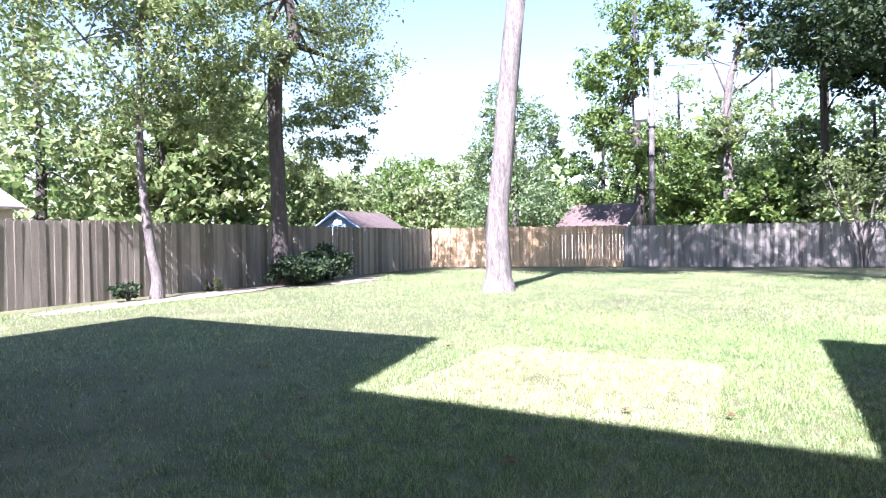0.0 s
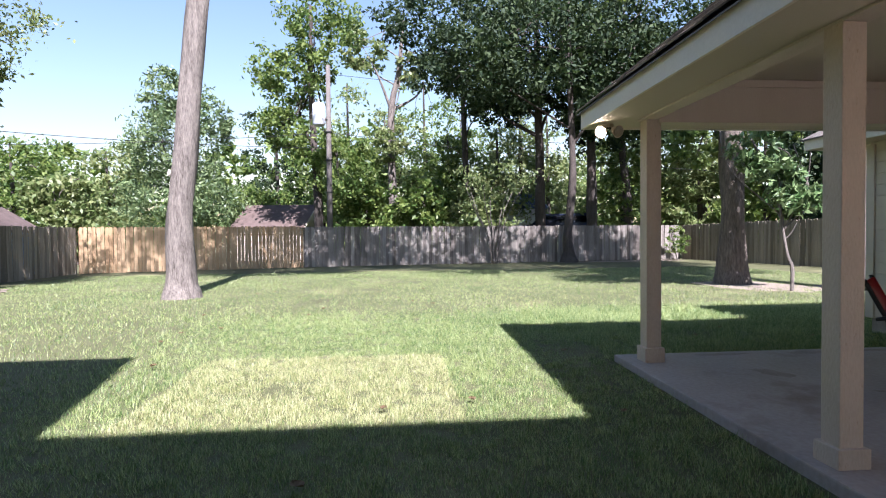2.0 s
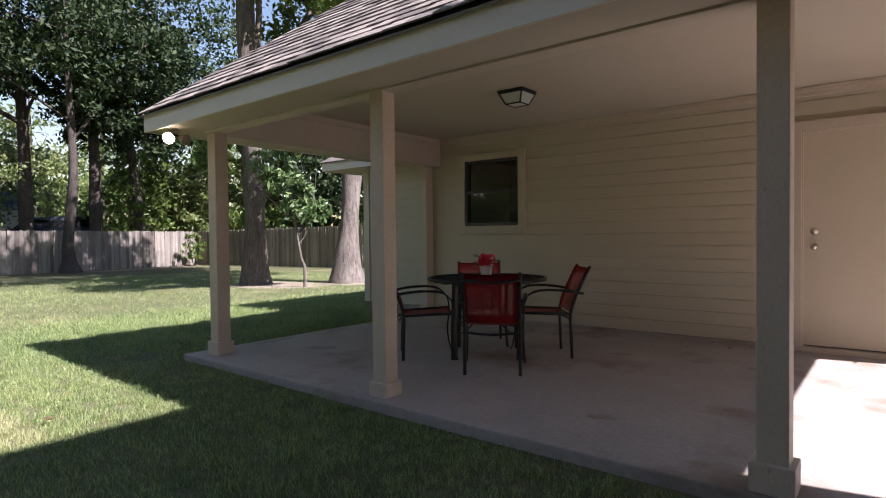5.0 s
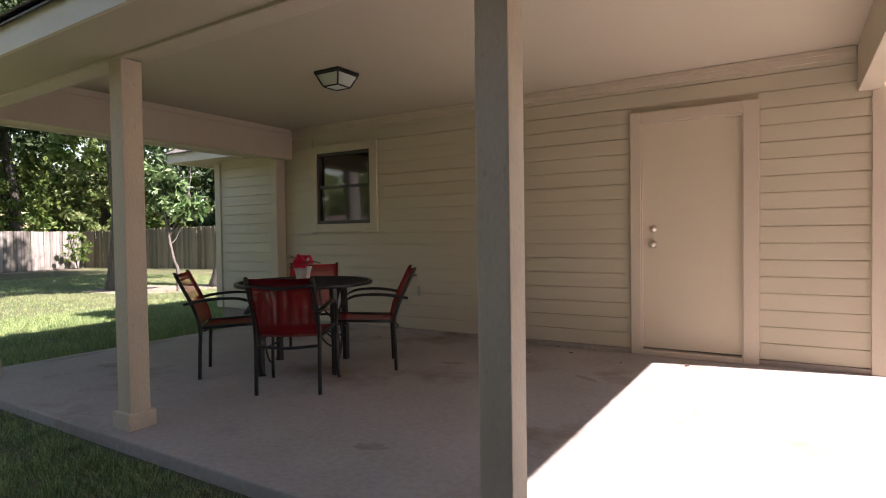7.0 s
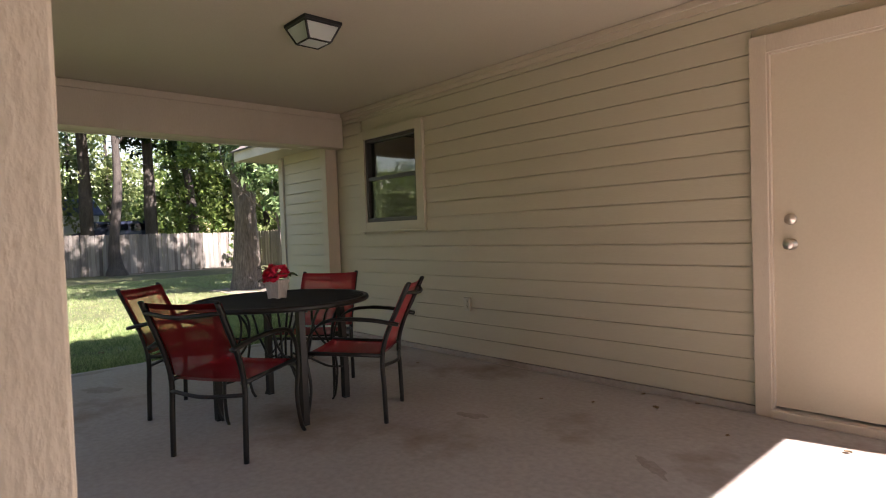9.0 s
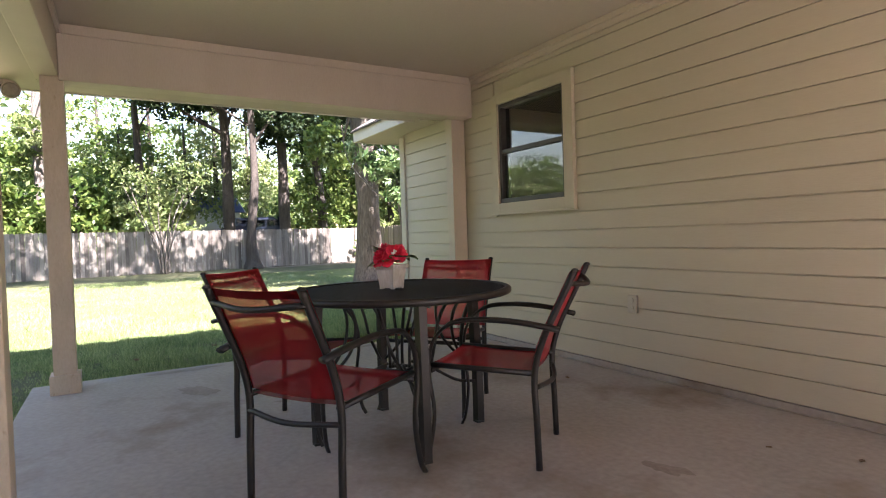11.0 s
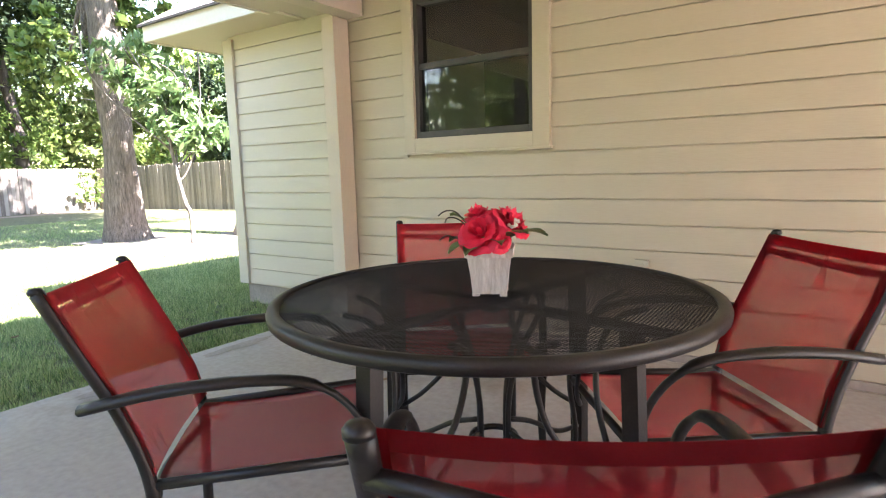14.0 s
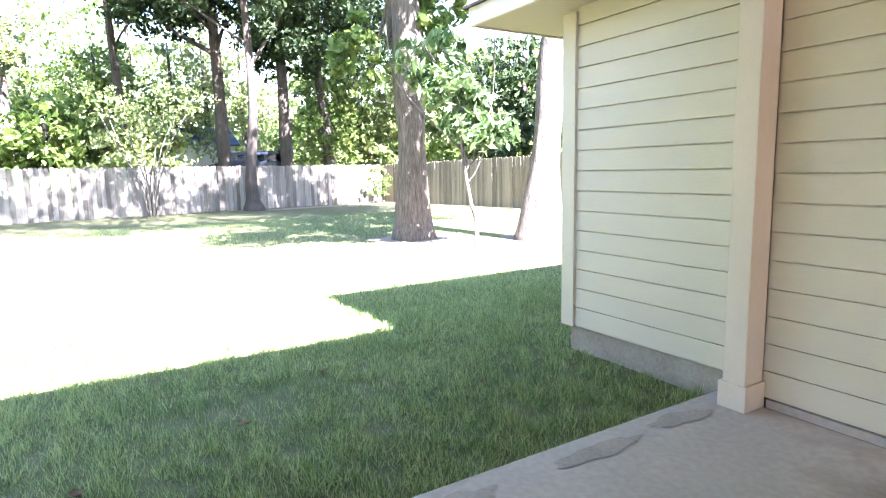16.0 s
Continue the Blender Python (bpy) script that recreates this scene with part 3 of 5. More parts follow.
fence("fence_side", "brown weathered wooden picket fence with mossy stains", (-14.0, 16.75), (17.7, 17.6), M_FENCE_LEFT, seed=1)
fence("fence_new", "newer tan wooden privacy fence section", (17.85, 17.6), (20.15, 9.6), M_FENCE_NEW, h=1.78, w=0.128, seed=2)
fence("fence_back", "grey weathered wooden privacy fence", (20.18, 9.5), (23.3, -9.05), M_FENCE_OLD, seed=3)
fence("fence_far_side", "dark grey weathered wooden fence", (23.3, -9.15), (2.0, -10.2), M_FENCE_LEFT, seed=4)

def soil(x, y, rx, ry, rz, seed):
    """A worn patch of bare earth, a few millimetres proud of the lawn, with a ragged outline."""
    bm = bmesh.new()
    c = bm.verts.new((0, 0, 0.02))
    ring = []
    for k in range(40):
        a = 2 * math.pi * k / 40
        r = 1 + 0.35 * noise.noise((math.cos(a) * 2.2, math.sin(a) * 2.2, seed))
        ring.append(bm.verts.new((rx * r * math.cos(a), ry * r * math.sin(a), 0.008)))
    for k in range(40):
        bm.faces.new((c, ring[k], ring[(k + 1) % 40]))
    ob = tagged(link("bare_ground", bm, M_MULCH), "patch of bare sandy soil in the lawn", "soil", kind="structure")
    ob.matrix_basis = pose(x, y, ground_z(x, y) + 0.004, 0, 0, rz)


soil(7.3, -2.7, 1.6, 1.0, 10, 1.0)
soil(6.2, -4.2, 1.0, 0.8, 0, 2.0)
soil(3.4, 16.05, 3.4, 0.5, 2, 3.0)
soil(8.0, 15.7, 2.6, 0.7, 0, 4.0)
soil(21.8, -5.5, 0.5, 3.4, 10, 5.0)

# ---- trees in the yard ----
# crown lies out of view, widened to throw leaf shade on the back fence
tree("pine_tree", "tall bare pine trunk standing in the lawn", 7.24, 10.1, [(0, 0, 0, 0.27), (0.03, -0.03, 2.0, 0.25), (0.08, -0.26, 4.5, 0.235), (0.16, -0.5, 7.0, 0.22), (0.3, -0.9, 12, 0.18), (0.3, -0.9, 18, 0.09)],
     [((0.3, -0.5, 16.5), (4.5, 5.5, 3.0), 130, 80), ((0.3, -1.5, 12.5), (3.6, 5.6, 1.8), 90, 80), ((0.6, -2.0, 9.6), (1.8, 3.0, 0.8), 26, 80)], leaf=0.17, mat=M_LEAF_P, limbs=8, flare=1.55, aspect=0.25)
pine = scene.objects["pine_tree"]
bm = turned([(0.07, 0), (0.075, 0.02), (0.05, 0.035), (0.045, 0.02), (0.01, 0.018)], 16)
bmesh.ops.rotate(bm, cent=(0, 0, 0), matrix=Vector((-0.6, 0.8, 0)).to_track_quat("Z", "Y").to_matrix(), verts=bm.verts)
bmesh.ops.translate(bm, vec=(-0.09, 0.14, 2.6), verts=bm.verts)
part("knot", bm, M_POT, pine, "pale healed branch scar", True)
tree("young_tree", "slender young tree by the side fence", 2.95, 16.3, [(0, 0, 0, 0.105), (-0.1, 0.05, 1.2, 0.095), (-0.25, 0.1, 3.0, 0.08), (-0.2, 0.1, 5.0, 0.06), (-0.1, 0, 7.5, 0.03)],
     [((-0.9, 0.3, 5.4), (2.5, 2.0, 1.9), 58, 150), ((0.6, 0.2, 7.2), (2.2, 2.0, 1.6), 44, 150), ((-2.4, 0.5, 7.0), (2.0, 1.8, 1.7), 42, 150), ((1.6, 0.6, 4.4), (1.2, 1.0, 0.9), 16, 130)], leaf=0.060, mat=M_LEAF_L, limbs=12, flare=1.6)
tree("shade_tree", "old leaning shade tree with dark bark by the fence", 6.8, 16.35, [(0, 0, 0, 0.23), (-0.05, 0, 2.0, 0.21), (-0.1, 0, 4.5, 0.19), (-0.02, 0, 6.0, 0.19), (0.5, -0.2, 7.0, 0.16), (0.2, 0, 9, 0.12), (0.4, 0, 12, 0.06)],
     [((2.0, -0.4, 6.6), (2.2, 2.0, 1.6), 54, 150), ((3.4, 0.2, 5.0), (1.1, 1.2, 1.6), 32, 140), ((-2.2, 0, 6.4), (2.0, 2.0, 1.4), 42, 150), ((0.5, 0, 9.5), (3.6, 3.0, 2.4), 80, 150), ((1.4, 1.0, 4.4), (1.5, 1.2, 1.1), 22, 130), ((-1.6, 0.9, 4.6), (1.3, 1.0, 1.0), 16, 130)], leaf=0.062, mat=M_LEAF_L, bark=M_BARKD, limbs=14, flare=1.3)
# high and westward blobs are unseen, added to shade the fence and this trunk
tree("oak_tree", "thick rough-barked tree on bare soil", 8.0, -2.45, [(0, 0, 0, 0.30), (0.0, 0, 1.6, 0.27), (0.0, 0.03, 4.0, 0.26), (0.1, 0.1, 7.0, 0.24), (0.1, 0.1, 13, 0.12)],
     [((0.4, 0.8, 11.0), (4.6, 5.6, 3.2), 170, 100), ((0.6, 4.2, 14.0), (3.4, 4.4, 2.4), 70, 110), ((1.6, 7.6, 13.0), (2.6, 3.2, 2.0), 34, 110), ((0.2, -4.6, 13.4), (3.0, 3.6, 2.2), 95, 120), ((-4.0, -0.3, 7.8), (2.0, 2.6, 1.4), 60, 110), ((0.1, -0.7, 4.4), (0.8, 0.9, 0.7), 16, 70), ((0.0, -2.6, 7.6), (2.2, 1.8, 1.6), 45, 100), ((0.3, 0.7, 3.4), (0.6, 0.7, 0.7), 14, 70), ((-0.3, -0.5, 3.2), (0.5, 0.5, 0.6), 10, 60)], leaf=0.10, mat=M_LEAF, bark=M_BARKO, limbs=10, flare=1.5, sides=18)
# the 14.5 m blob is unseen, added to dapple the back fence
tree("leaning_tree", "leaning pale-barked tree beside the house corner", 6.3, -4.15, [(0, 0, 0, 0.33), (0.02, -0.1, 1.4, 0.27), (0.1, -0.35, 3.2, 0.25), (0.2, -0.8, 6.0, 0.22), (0.4, -1.2, 11, 0.12)],
     [((0.4, -1.4, 9.5), (3.0, 3.0, 2.2), 70, 90), ((2.4, -2.4, 14.5), (2.8, 3.6, 2.2), 95, 120)], leaf=0.11, mat=M_LEAF_L, limbs=8, flare=1.6)
tree("magnolia_sapling", "staked young magnolia with large glossy leaves", 6.2, -2.65, [(0, 0, 0, 0.035), (0.05, 0.08, 0.8, 0.032), (0.05, 0.22, 1.6, 0.028), (0.0, 0.3, 2.4, 0.015)],
     [((0.0, -0.1, 1.95), (0.4, 0.6, 0.35), 40, 22), ((0.0, 0.4, 2.5), (0.4, 0.6, 0.4), 36, 22), ((0.2, 0.7, 3.0), (0.5, 0.6, 0.5), 26, 22)], leaf=0.11, mat=M_LEAF_M, limbs=9, flare=1.2, aspect=0.32)
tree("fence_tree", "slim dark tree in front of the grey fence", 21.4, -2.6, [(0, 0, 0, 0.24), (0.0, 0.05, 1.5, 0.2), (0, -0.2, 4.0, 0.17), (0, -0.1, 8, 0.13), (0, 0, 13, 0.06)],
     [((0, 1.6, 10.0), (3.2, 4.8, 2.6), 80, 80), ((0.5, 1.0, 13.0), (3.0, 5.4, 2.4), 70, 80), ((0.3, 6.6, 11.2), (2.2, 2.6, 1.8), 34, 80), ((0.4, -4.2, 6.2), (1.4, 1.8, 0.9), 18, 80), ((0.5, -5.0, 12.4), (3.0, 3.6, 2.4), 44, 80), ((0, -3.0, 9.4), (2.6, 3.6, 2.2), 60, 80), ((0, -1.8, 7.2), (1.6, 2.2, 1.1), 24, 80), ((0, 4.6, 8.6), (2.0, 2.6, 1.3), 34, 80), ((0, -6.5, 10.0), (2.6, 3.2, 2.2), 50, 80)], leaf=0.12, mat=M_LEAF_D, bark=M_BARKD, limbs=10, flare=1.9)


def myrtle(x, y):
    t = thing("crape_myrtle", "multi-stemmed crape myrtle against the grey fence", "tree", at=(x, y, ground_z(x, y)))
    rnd = random.Random(5)
    for k in range(7):
        a = k * 0.9
        dx, dy = math.cos(a), math.sin(a)
        lp = curve([(dx * 0.1, dy * 0.1, -0.1), (dx * 0.25, dy * 0.3, 1.2), (dx * 0.5, dy * 0.8 + 0.1, 2.4), (dx * 0.7, dy * 1.4, 3.6)], 5)
        part("stem", tube(lp, list(np.linspace(0.045, 0.012, len(lp))), 6), M_BARK, t, smooth=True)
    v, f = clumps([((0, 0, 4.0), (1.6, 2.3, 1.1), 26, 46), ((0, 0.9, 3.0), (1.1, 1.2, 0.7), 8, 40)], 0.07)
    raw_mesh("crown", v, f, M_LEAF_L, t)


myrtle(21.2, 1.0)


def bush(name, label, x, y, rx, ry, h, mat, n=30, each=90, leaf=0.06):
    t = thing(name, label, "shrub", at=(x, y, ground_z(x, y)))
    rnd = random.Random(int(x * 10))
    for k in range(6):
        a = rnd.uniform(0, 6.28)
        part("stem", tube([(0, 0, -0.05), (math.cos(a) * rx * 0.4, math.sin(a) * ry * 0.4, h * 0.5), (math.cos(a) * rx * 0.6, math.sin(a) * ry * 0.6, h * 0.85)], [0.02, 0.014, 0.006], 5), M_BARKD, t)
    v, f = clumps([((0, 0, h * 0.5), (rx, ry, h * 0.5), n, each)], leaf)
    raw_mesh("foliage", v, f, mat, t)
    return t


bush("shrub", "low leafy shrub under the shade tree", 7.0, 15.9, 1.0, 0.7, 0.9, M_LEAF_D, 40, 100)
bush("shrub", "dark leafy shrub beside the fence", 8.6, 16.2, 0.9, 0.6, 1.1, M_LEAF_D, 40, 100)
bush("small_shrub", "small shrub at the foot of the fence", 2.4, 16.5, 0.4, 0.25, 0.4, M_LEAF_D, 14, 60, 0.045)
bush("vine_shrub", "dry vine growing on the grey fence", 22.1, -8.3, 0.3, 0.6, 1.8, M_LEAF, 22, 60)
bush("small_shrub", "small plant at the foot of the fence", 4.7, 16.6, 0.25, 0.2, 0.35, M_LEAF_L, 8, 40, 0.04)

# ---- beyond the fences ----
PINE = [(0, 0, 0, 0.3), (0, 0, 5, 0.26), (0.1, 0.1, 10, 0.2), (0.1, 0.2, 17, 0.08)]
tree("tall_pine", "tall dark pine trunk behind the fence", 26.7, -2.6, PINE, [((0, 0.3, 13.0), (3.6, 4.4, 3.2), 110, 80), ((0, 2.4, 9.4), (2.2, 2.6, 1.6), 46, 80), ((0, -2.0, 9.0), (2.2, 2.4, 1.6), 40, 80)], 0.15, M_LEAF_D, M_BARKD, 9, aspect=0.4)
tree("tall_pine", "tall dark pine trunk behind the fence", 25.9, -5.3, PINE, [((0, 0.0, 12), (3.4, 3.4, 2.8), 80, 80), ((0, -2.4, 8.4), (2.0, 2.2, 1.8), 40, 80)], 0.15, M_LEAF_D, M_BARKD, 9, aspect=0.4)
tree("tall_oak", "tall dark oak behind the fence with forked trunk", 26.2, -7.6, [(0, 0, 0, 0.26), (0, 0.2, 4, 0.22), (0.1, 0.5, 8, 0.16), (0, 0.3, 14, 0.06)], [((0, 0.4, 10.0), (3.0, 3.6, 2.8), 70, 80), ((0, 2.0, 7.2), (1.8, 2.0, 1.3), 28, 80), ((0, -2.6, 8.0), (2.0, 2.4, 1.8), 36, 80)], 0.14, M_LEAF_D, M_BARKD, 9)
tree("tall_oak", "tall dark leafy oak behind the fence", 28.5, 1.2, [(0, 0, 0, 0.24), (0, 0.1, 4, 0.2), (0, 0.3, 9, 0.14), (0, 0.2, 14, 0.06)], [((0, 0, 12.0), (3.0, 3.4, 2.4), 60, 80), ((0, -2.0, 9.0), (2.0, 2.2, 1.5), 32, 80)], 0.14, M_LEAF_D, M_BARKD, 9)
tree("sweetgum_tree", "tall sparse tree with yellowing leaves", 30.0, 5.6, [(0, 0, 0, 0.3), (0, 0.1, 5, 0.24), (0, 0.1, 9, 0.2), (0, -0.4, 11.5, 0.14), (0, -0.7, 15, 0.06)], [((0, 0.4, 7.0), (1.5, 1.2, 1.2), 18, 70), ((0, -1.6, 11.5), (1.4, 1.4, 1.2), 18, 70), ((0, 1.6, 12.5), (1.5, 1.6, 1.4), 22, 70)], 0.15, M_LEAF_L, M_BARK, 10)
tree("roadside_tree", "broad tree with layered green branches", 24.5, 9.4, [(0, 0, 0, 0.24), (0, 0.1, 4, 0.2), (0, 0.3, 8, 0.15), (0, 0.3, 13, 0.06)], [((0, 1.2, 9.6), (2.2, 2.2, 1.6), 46, 80), ((0, 1.6, 6.8), (1.9, 1.6, 1.4), 36, 80), ((0, -0.9, 5.0), (2.0, 2.0, 1.6), 46, 80), ((0, -0.2, 12), (2.2, 2.2, 1.6), 40, 80)], 0.12, M_LEAF, M_BARKD, 10)
tree("cedar_tree", "pale conical cedar tree behind the fence", 28.0, 17.3, [(0, 0, 0, 0.3), (0, 0, 4, 0.2), (0, 0, 9, 0.06)], [((0, 0, 3.2), (3.4, 3.4, 2.4), 100, 80), ((0, 0.2, 6.6), (2.8, 2.8, 2.2), 84, 80), ((0, 0.5, 9.4), (1.7, 1.7, 1.6), 42, 80), ((0, -1.6, 8.0), (1.3, 1.3, 1.2), 20, 80)], 0.13, M_LEAF_P, M_BARKD, 4, aspect=0.35)
rnd = random.Random(11)
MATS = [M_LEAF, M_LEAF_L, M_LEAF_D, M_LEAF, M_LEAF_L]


def belt(rows):
    for x, y, h, w in rows:
        k = rnd.randrange(5)
        k = 1 if k == 2 and y > 20 else k
        tree("broadleaf_tree", ("leafy green tree behind the fence", "pale green leafy tree behind the fence", "dark green leafy tree behind the fence", "leafy green tree behind the fence", "pale green leafy tree behind the fence")[k],
             x, y, [(0, 0, 0, 0.2), (0.1, 0.1, h * 0.4, 0.15), (0, 0.2, h * 0.9, 0.05)],
             [((0, 0, h * 0.33), (w, w, h * 0.3), 54, 70), ((rnd.uniform(-0.5, 0.5), rnd.uniform(-0.6, 0.6), h * 0.68), (w * 0.85, w * 0.85, h * 0.26), 44 if h < 9.5 else 17, 70)],
             0.15, MATS[k], M_BARKD, 5, group="trees behind the fence")


belt([(40, 3, 15, 3.4), (39, 0, 16, 3.6), (41, 9, 15, 3.4), (35, -3.5, 14, 3.2), (38, 14, 12, 3.2), (36, 11, 11, 3.0), (42, -12, 15, 3.6), (31, -15, 13, 3.4), (-3, 33, 11, 3.2), (0.5, 33, 10, 3.0), (7.5, 22.0, 6.5, 2.2), (10.5, 23, 8.5, 2.6), (12, 24.5, 9, 2.6), (6.5, 27.5, 11, 3.0), (15, 27, 9, 2.6), (19.5, 27.5, 6.5, 2.4), (24, 27, 6.0, 2.4), (28, 23, 5.5, 2.2),
      (31, 14, 5.0, 2.2), (26.5, 7.0, 5.2, 2.0), (26, 4.0, 5.0, 2.0), (25.5, 1.2, 4.5, 2.0), (32, 9, 8.0, 2.6), (31, 2.0, 8.5, 2.6), (33, -1.5, 9.5, 2.8), (27.8, -8.0, 8.5, 2.6), (30, -11, 10, 3.0), (25.5, -11.5, 7.0, 2.2), (22, -13, 8.0, 2.4), (18, -13.5, 7.5, 2.4), (13.5, -13.5, 7, 2.4), (9, -14, 8, 2.4), (34, 24, 8, 3), (36, 6, 11, 3.2), (37, -6, 12, 3.4), (17, 33, 12, 3.2), (2, 36, 13, 3.2), (-7, 36, 11, 2.8), (31, 28, 8, 3)])


def far_woods():
    """A ring of far foliage that closes the view."""
    blobs = []
    for k in range(70):
        a = radians(-75 + 170 * k / 69)
        r = rnd.uniform(50, 62)
        h = rnd.uniform(2.5, 6.5)
        blobs.append(((-5 + r * math.cos(a), 5 + r * math.sin(a), h * 0.8), (3.0, 3.0, h), 16, 50))
    v, f = clumps(blobs, 0.42)
    return tagged(raw_mesh("far_woods", v, f, M_LEAF), "distant line of green woods", "woods", kind="stuff")


far_woods()


def gable_shed(name, label, x, y, rz, w, l, h, rise, wall_mat, roof_mat, z):
    t = thing(name, label, "building", at=(x, y, z), rz=rz)
    bm = bmesh.new()
    prof = [(-w / 2, 0), (w / 2, 0), (w / 2, h), (0, h + rise), (-w / 2, h)]
    a = [bm.verts.new((px, 0, pz)) for px, pz in prof]
    b = [bm.verts.new((px, l, pz)) for px, pz in prof]
    bm.faces.new(a), bm.faces.new(b[::-1])
    for i in range(5):
        bm.faces.new((a[(i + 1) % 5], a[i], b[i], b[(i + 1) % 5]))
    part("wall", bm, wall_mat, t)
    o = 0.22
    for s in (-1, 1):
        e = h - rise * o / (w / 2)
        c = [(s * (w / 2 + o), -o, e + 0.05), (s * (w / 2 + o), l + o, e + 0.05), (0, l + o, h + rise + 0.05), (0, -o, h + rise + 0.05)]
        part("roof", slab_roof(c if s > 0 else c[::-1], 0.07, roof_mat), roof_mat, t)
        part("rake_board", tube([(s * (w / 2 + o), -o - 0.012, e), (0, -o - 0.012, h + rise)], 0.05, 4), wall_mat, t)
    win = part("window", box(-0.35, 0.35, -0.04, 0.02, h * 0.62, h * 0.9, 0.01), M_WHITE, t)
    part("pane", box(-0.28, 0.28, -0.05, -0.042, h * 0.66, h * 0.86), M_WINFRAME, win)
    part("vent", box(-0.18, 0.18, -0.05, 0.0, h + rise * 0.25, h + rise * 0.55, 0.01), M_WHITE, t)
    return t


gable_shed("garden_shed", "blue garden shed with a brown shingle roof", 14.6, 20.4, -86, 2.5, 3.6, 1.75, 0.78, M_BLUE, M_ROOFB, -0.25)
gable_shed("neighbour_garage", "low building with a reddish brown roof", 28.2, 10.2, -10, 4.0, 3.7, 2.0, 1.15, M_TRIM, M_ROOFB, -0.3)
gable_shed("neighbour_house", "neighbouring house with a grey roof and white trim", 3.3, 26.2, 90, 7.0, 9.0, 2.35, 1.5, M_TRIM, M_SHINGLE2, -0.2)
gable_shed("neighbour_house", "white neighbouring house with a blue grey roof", 34.2, -4.2, 4, 3.6, 6.0, 3.1, 0.9, M_WHITE, M_NIGHTROOF, -0.2)


def suv(x, y, z, rz):
    t = thing("parked_suv", "dark blue parked sport utility vehicle behind the fence", "car", at=(x, y, z), rz=rz)
    bm = bmesh.new()
    prof = [(-2.2, 0.45), (2.2, 0.45), (2.25, 1.0), (1.3, 1.12), (0.75, 1.7), (-1.9, 1.75), (-2.2, 1.1)]
    a = [bm.verts.new((px, -0.85 + (0.12 if pz > 1.2 else 0), pz)) for px, pz in prof]
    b = [bm.verts.new((px, 0.85 - (0.12 if pz > 1.2 else 0), pz)) for px, pz in prof]
    bm.faces.new(a), bm.faces.new(b[::-1])
    for i in range(7):
        bm.faces.new((a[(i + 1) % 7], a[i], b[i], b[(i + 1) % 7]))
    bmesh.ops.bevel(bm, geom=list(bm.edges), offset=0.05, segments=2, affect="EDGES")
    part("body", bm, M_CARBLUE, t)
    for px in (-1.4, 1.35):
        for py in (-0.82, 0.82):
            wh = part("wheel", tube([(px, py - 0.1, 0.34), (px, py + 0.1, 0.34)], 0.34, 18), M_BLACK, t)
    for px0, px1 in ((-1.75, -0.95), (-0.85, -0.1), (0.0, 0.6)):
        for s in (-1, 1):
            part("side_window", box(px0, px1, s * 0.79 - 0.01, s * 0.79 + 0.01, 1.2, 1.58, 0.008), M_GLASS, t)


suv(28.2, -3.9, 0.55, 80)

# utility pole with transformer and wires
p = thing("utility_pole", "grey wooden utility pole with a white transformer can", "utility pole", at=(22.0, 8.6, -0.3))
part("pole", tube([(0, 0, 0), (0, 0, 9.3)], [0.15, 0.10], 12), M_POLE, p, smooth=True)
bm = turned([(0.12, 0), (0.26, 0.04), (0.29, 0.1), (0.29, 0.98), (0.24, 1.05), (0.05, 1.08)], 20)
bmesh.ops.translate(bm, vec=(-0.2, 0.42, 6.45), verts=bm.verts)
part("transformer", bm, M_STEEL, p, "light grey transformer can", True)
part("bracket", box(-0.16, 0.02, 0.05, 0.4, 6.8, 6.86, 0.008), M_POLE, p)
part("insulator", tube([(-0.2, 0.42, 7.5), (-0.2, 0.42, 7.72)], [0.05, 0.03], 8), M_STEEL, p)
for zz in (3.4, 4.9, 6.2):
    part("band", tube([(0, 0, zz), (0, 0, zz + 0.05)], 0.16, 12), M_BLACK, p)


def wire(a, b, sag, r=0.011):
    a, b = Vector(a), Vector(b)
    pts = [a.lerp(b, k / 14) - Vector((0, 0, sag * 4 * (k / 14) * (1 - k / 14))) for k in range(15)]
    tagged(link("overhead_wire", tube(pts, r, 5), M_BLACK), "thin black overhead utility wire", "wire", "overhead wires")


wire((22.0, 8.6, 5.9), (20.0, 46.0, 6.2), 0.9)
wire((22.0, 8.6, 5.2), (6.0, 30.0, 5.2), 0.6)
wire((22.0, 8.6, 8.6), (26.0, -40.0, 8.8), 1.0)
wire((22.0, 8.6, 5.9), (25.5, -40.0, 4.0), 0.9)

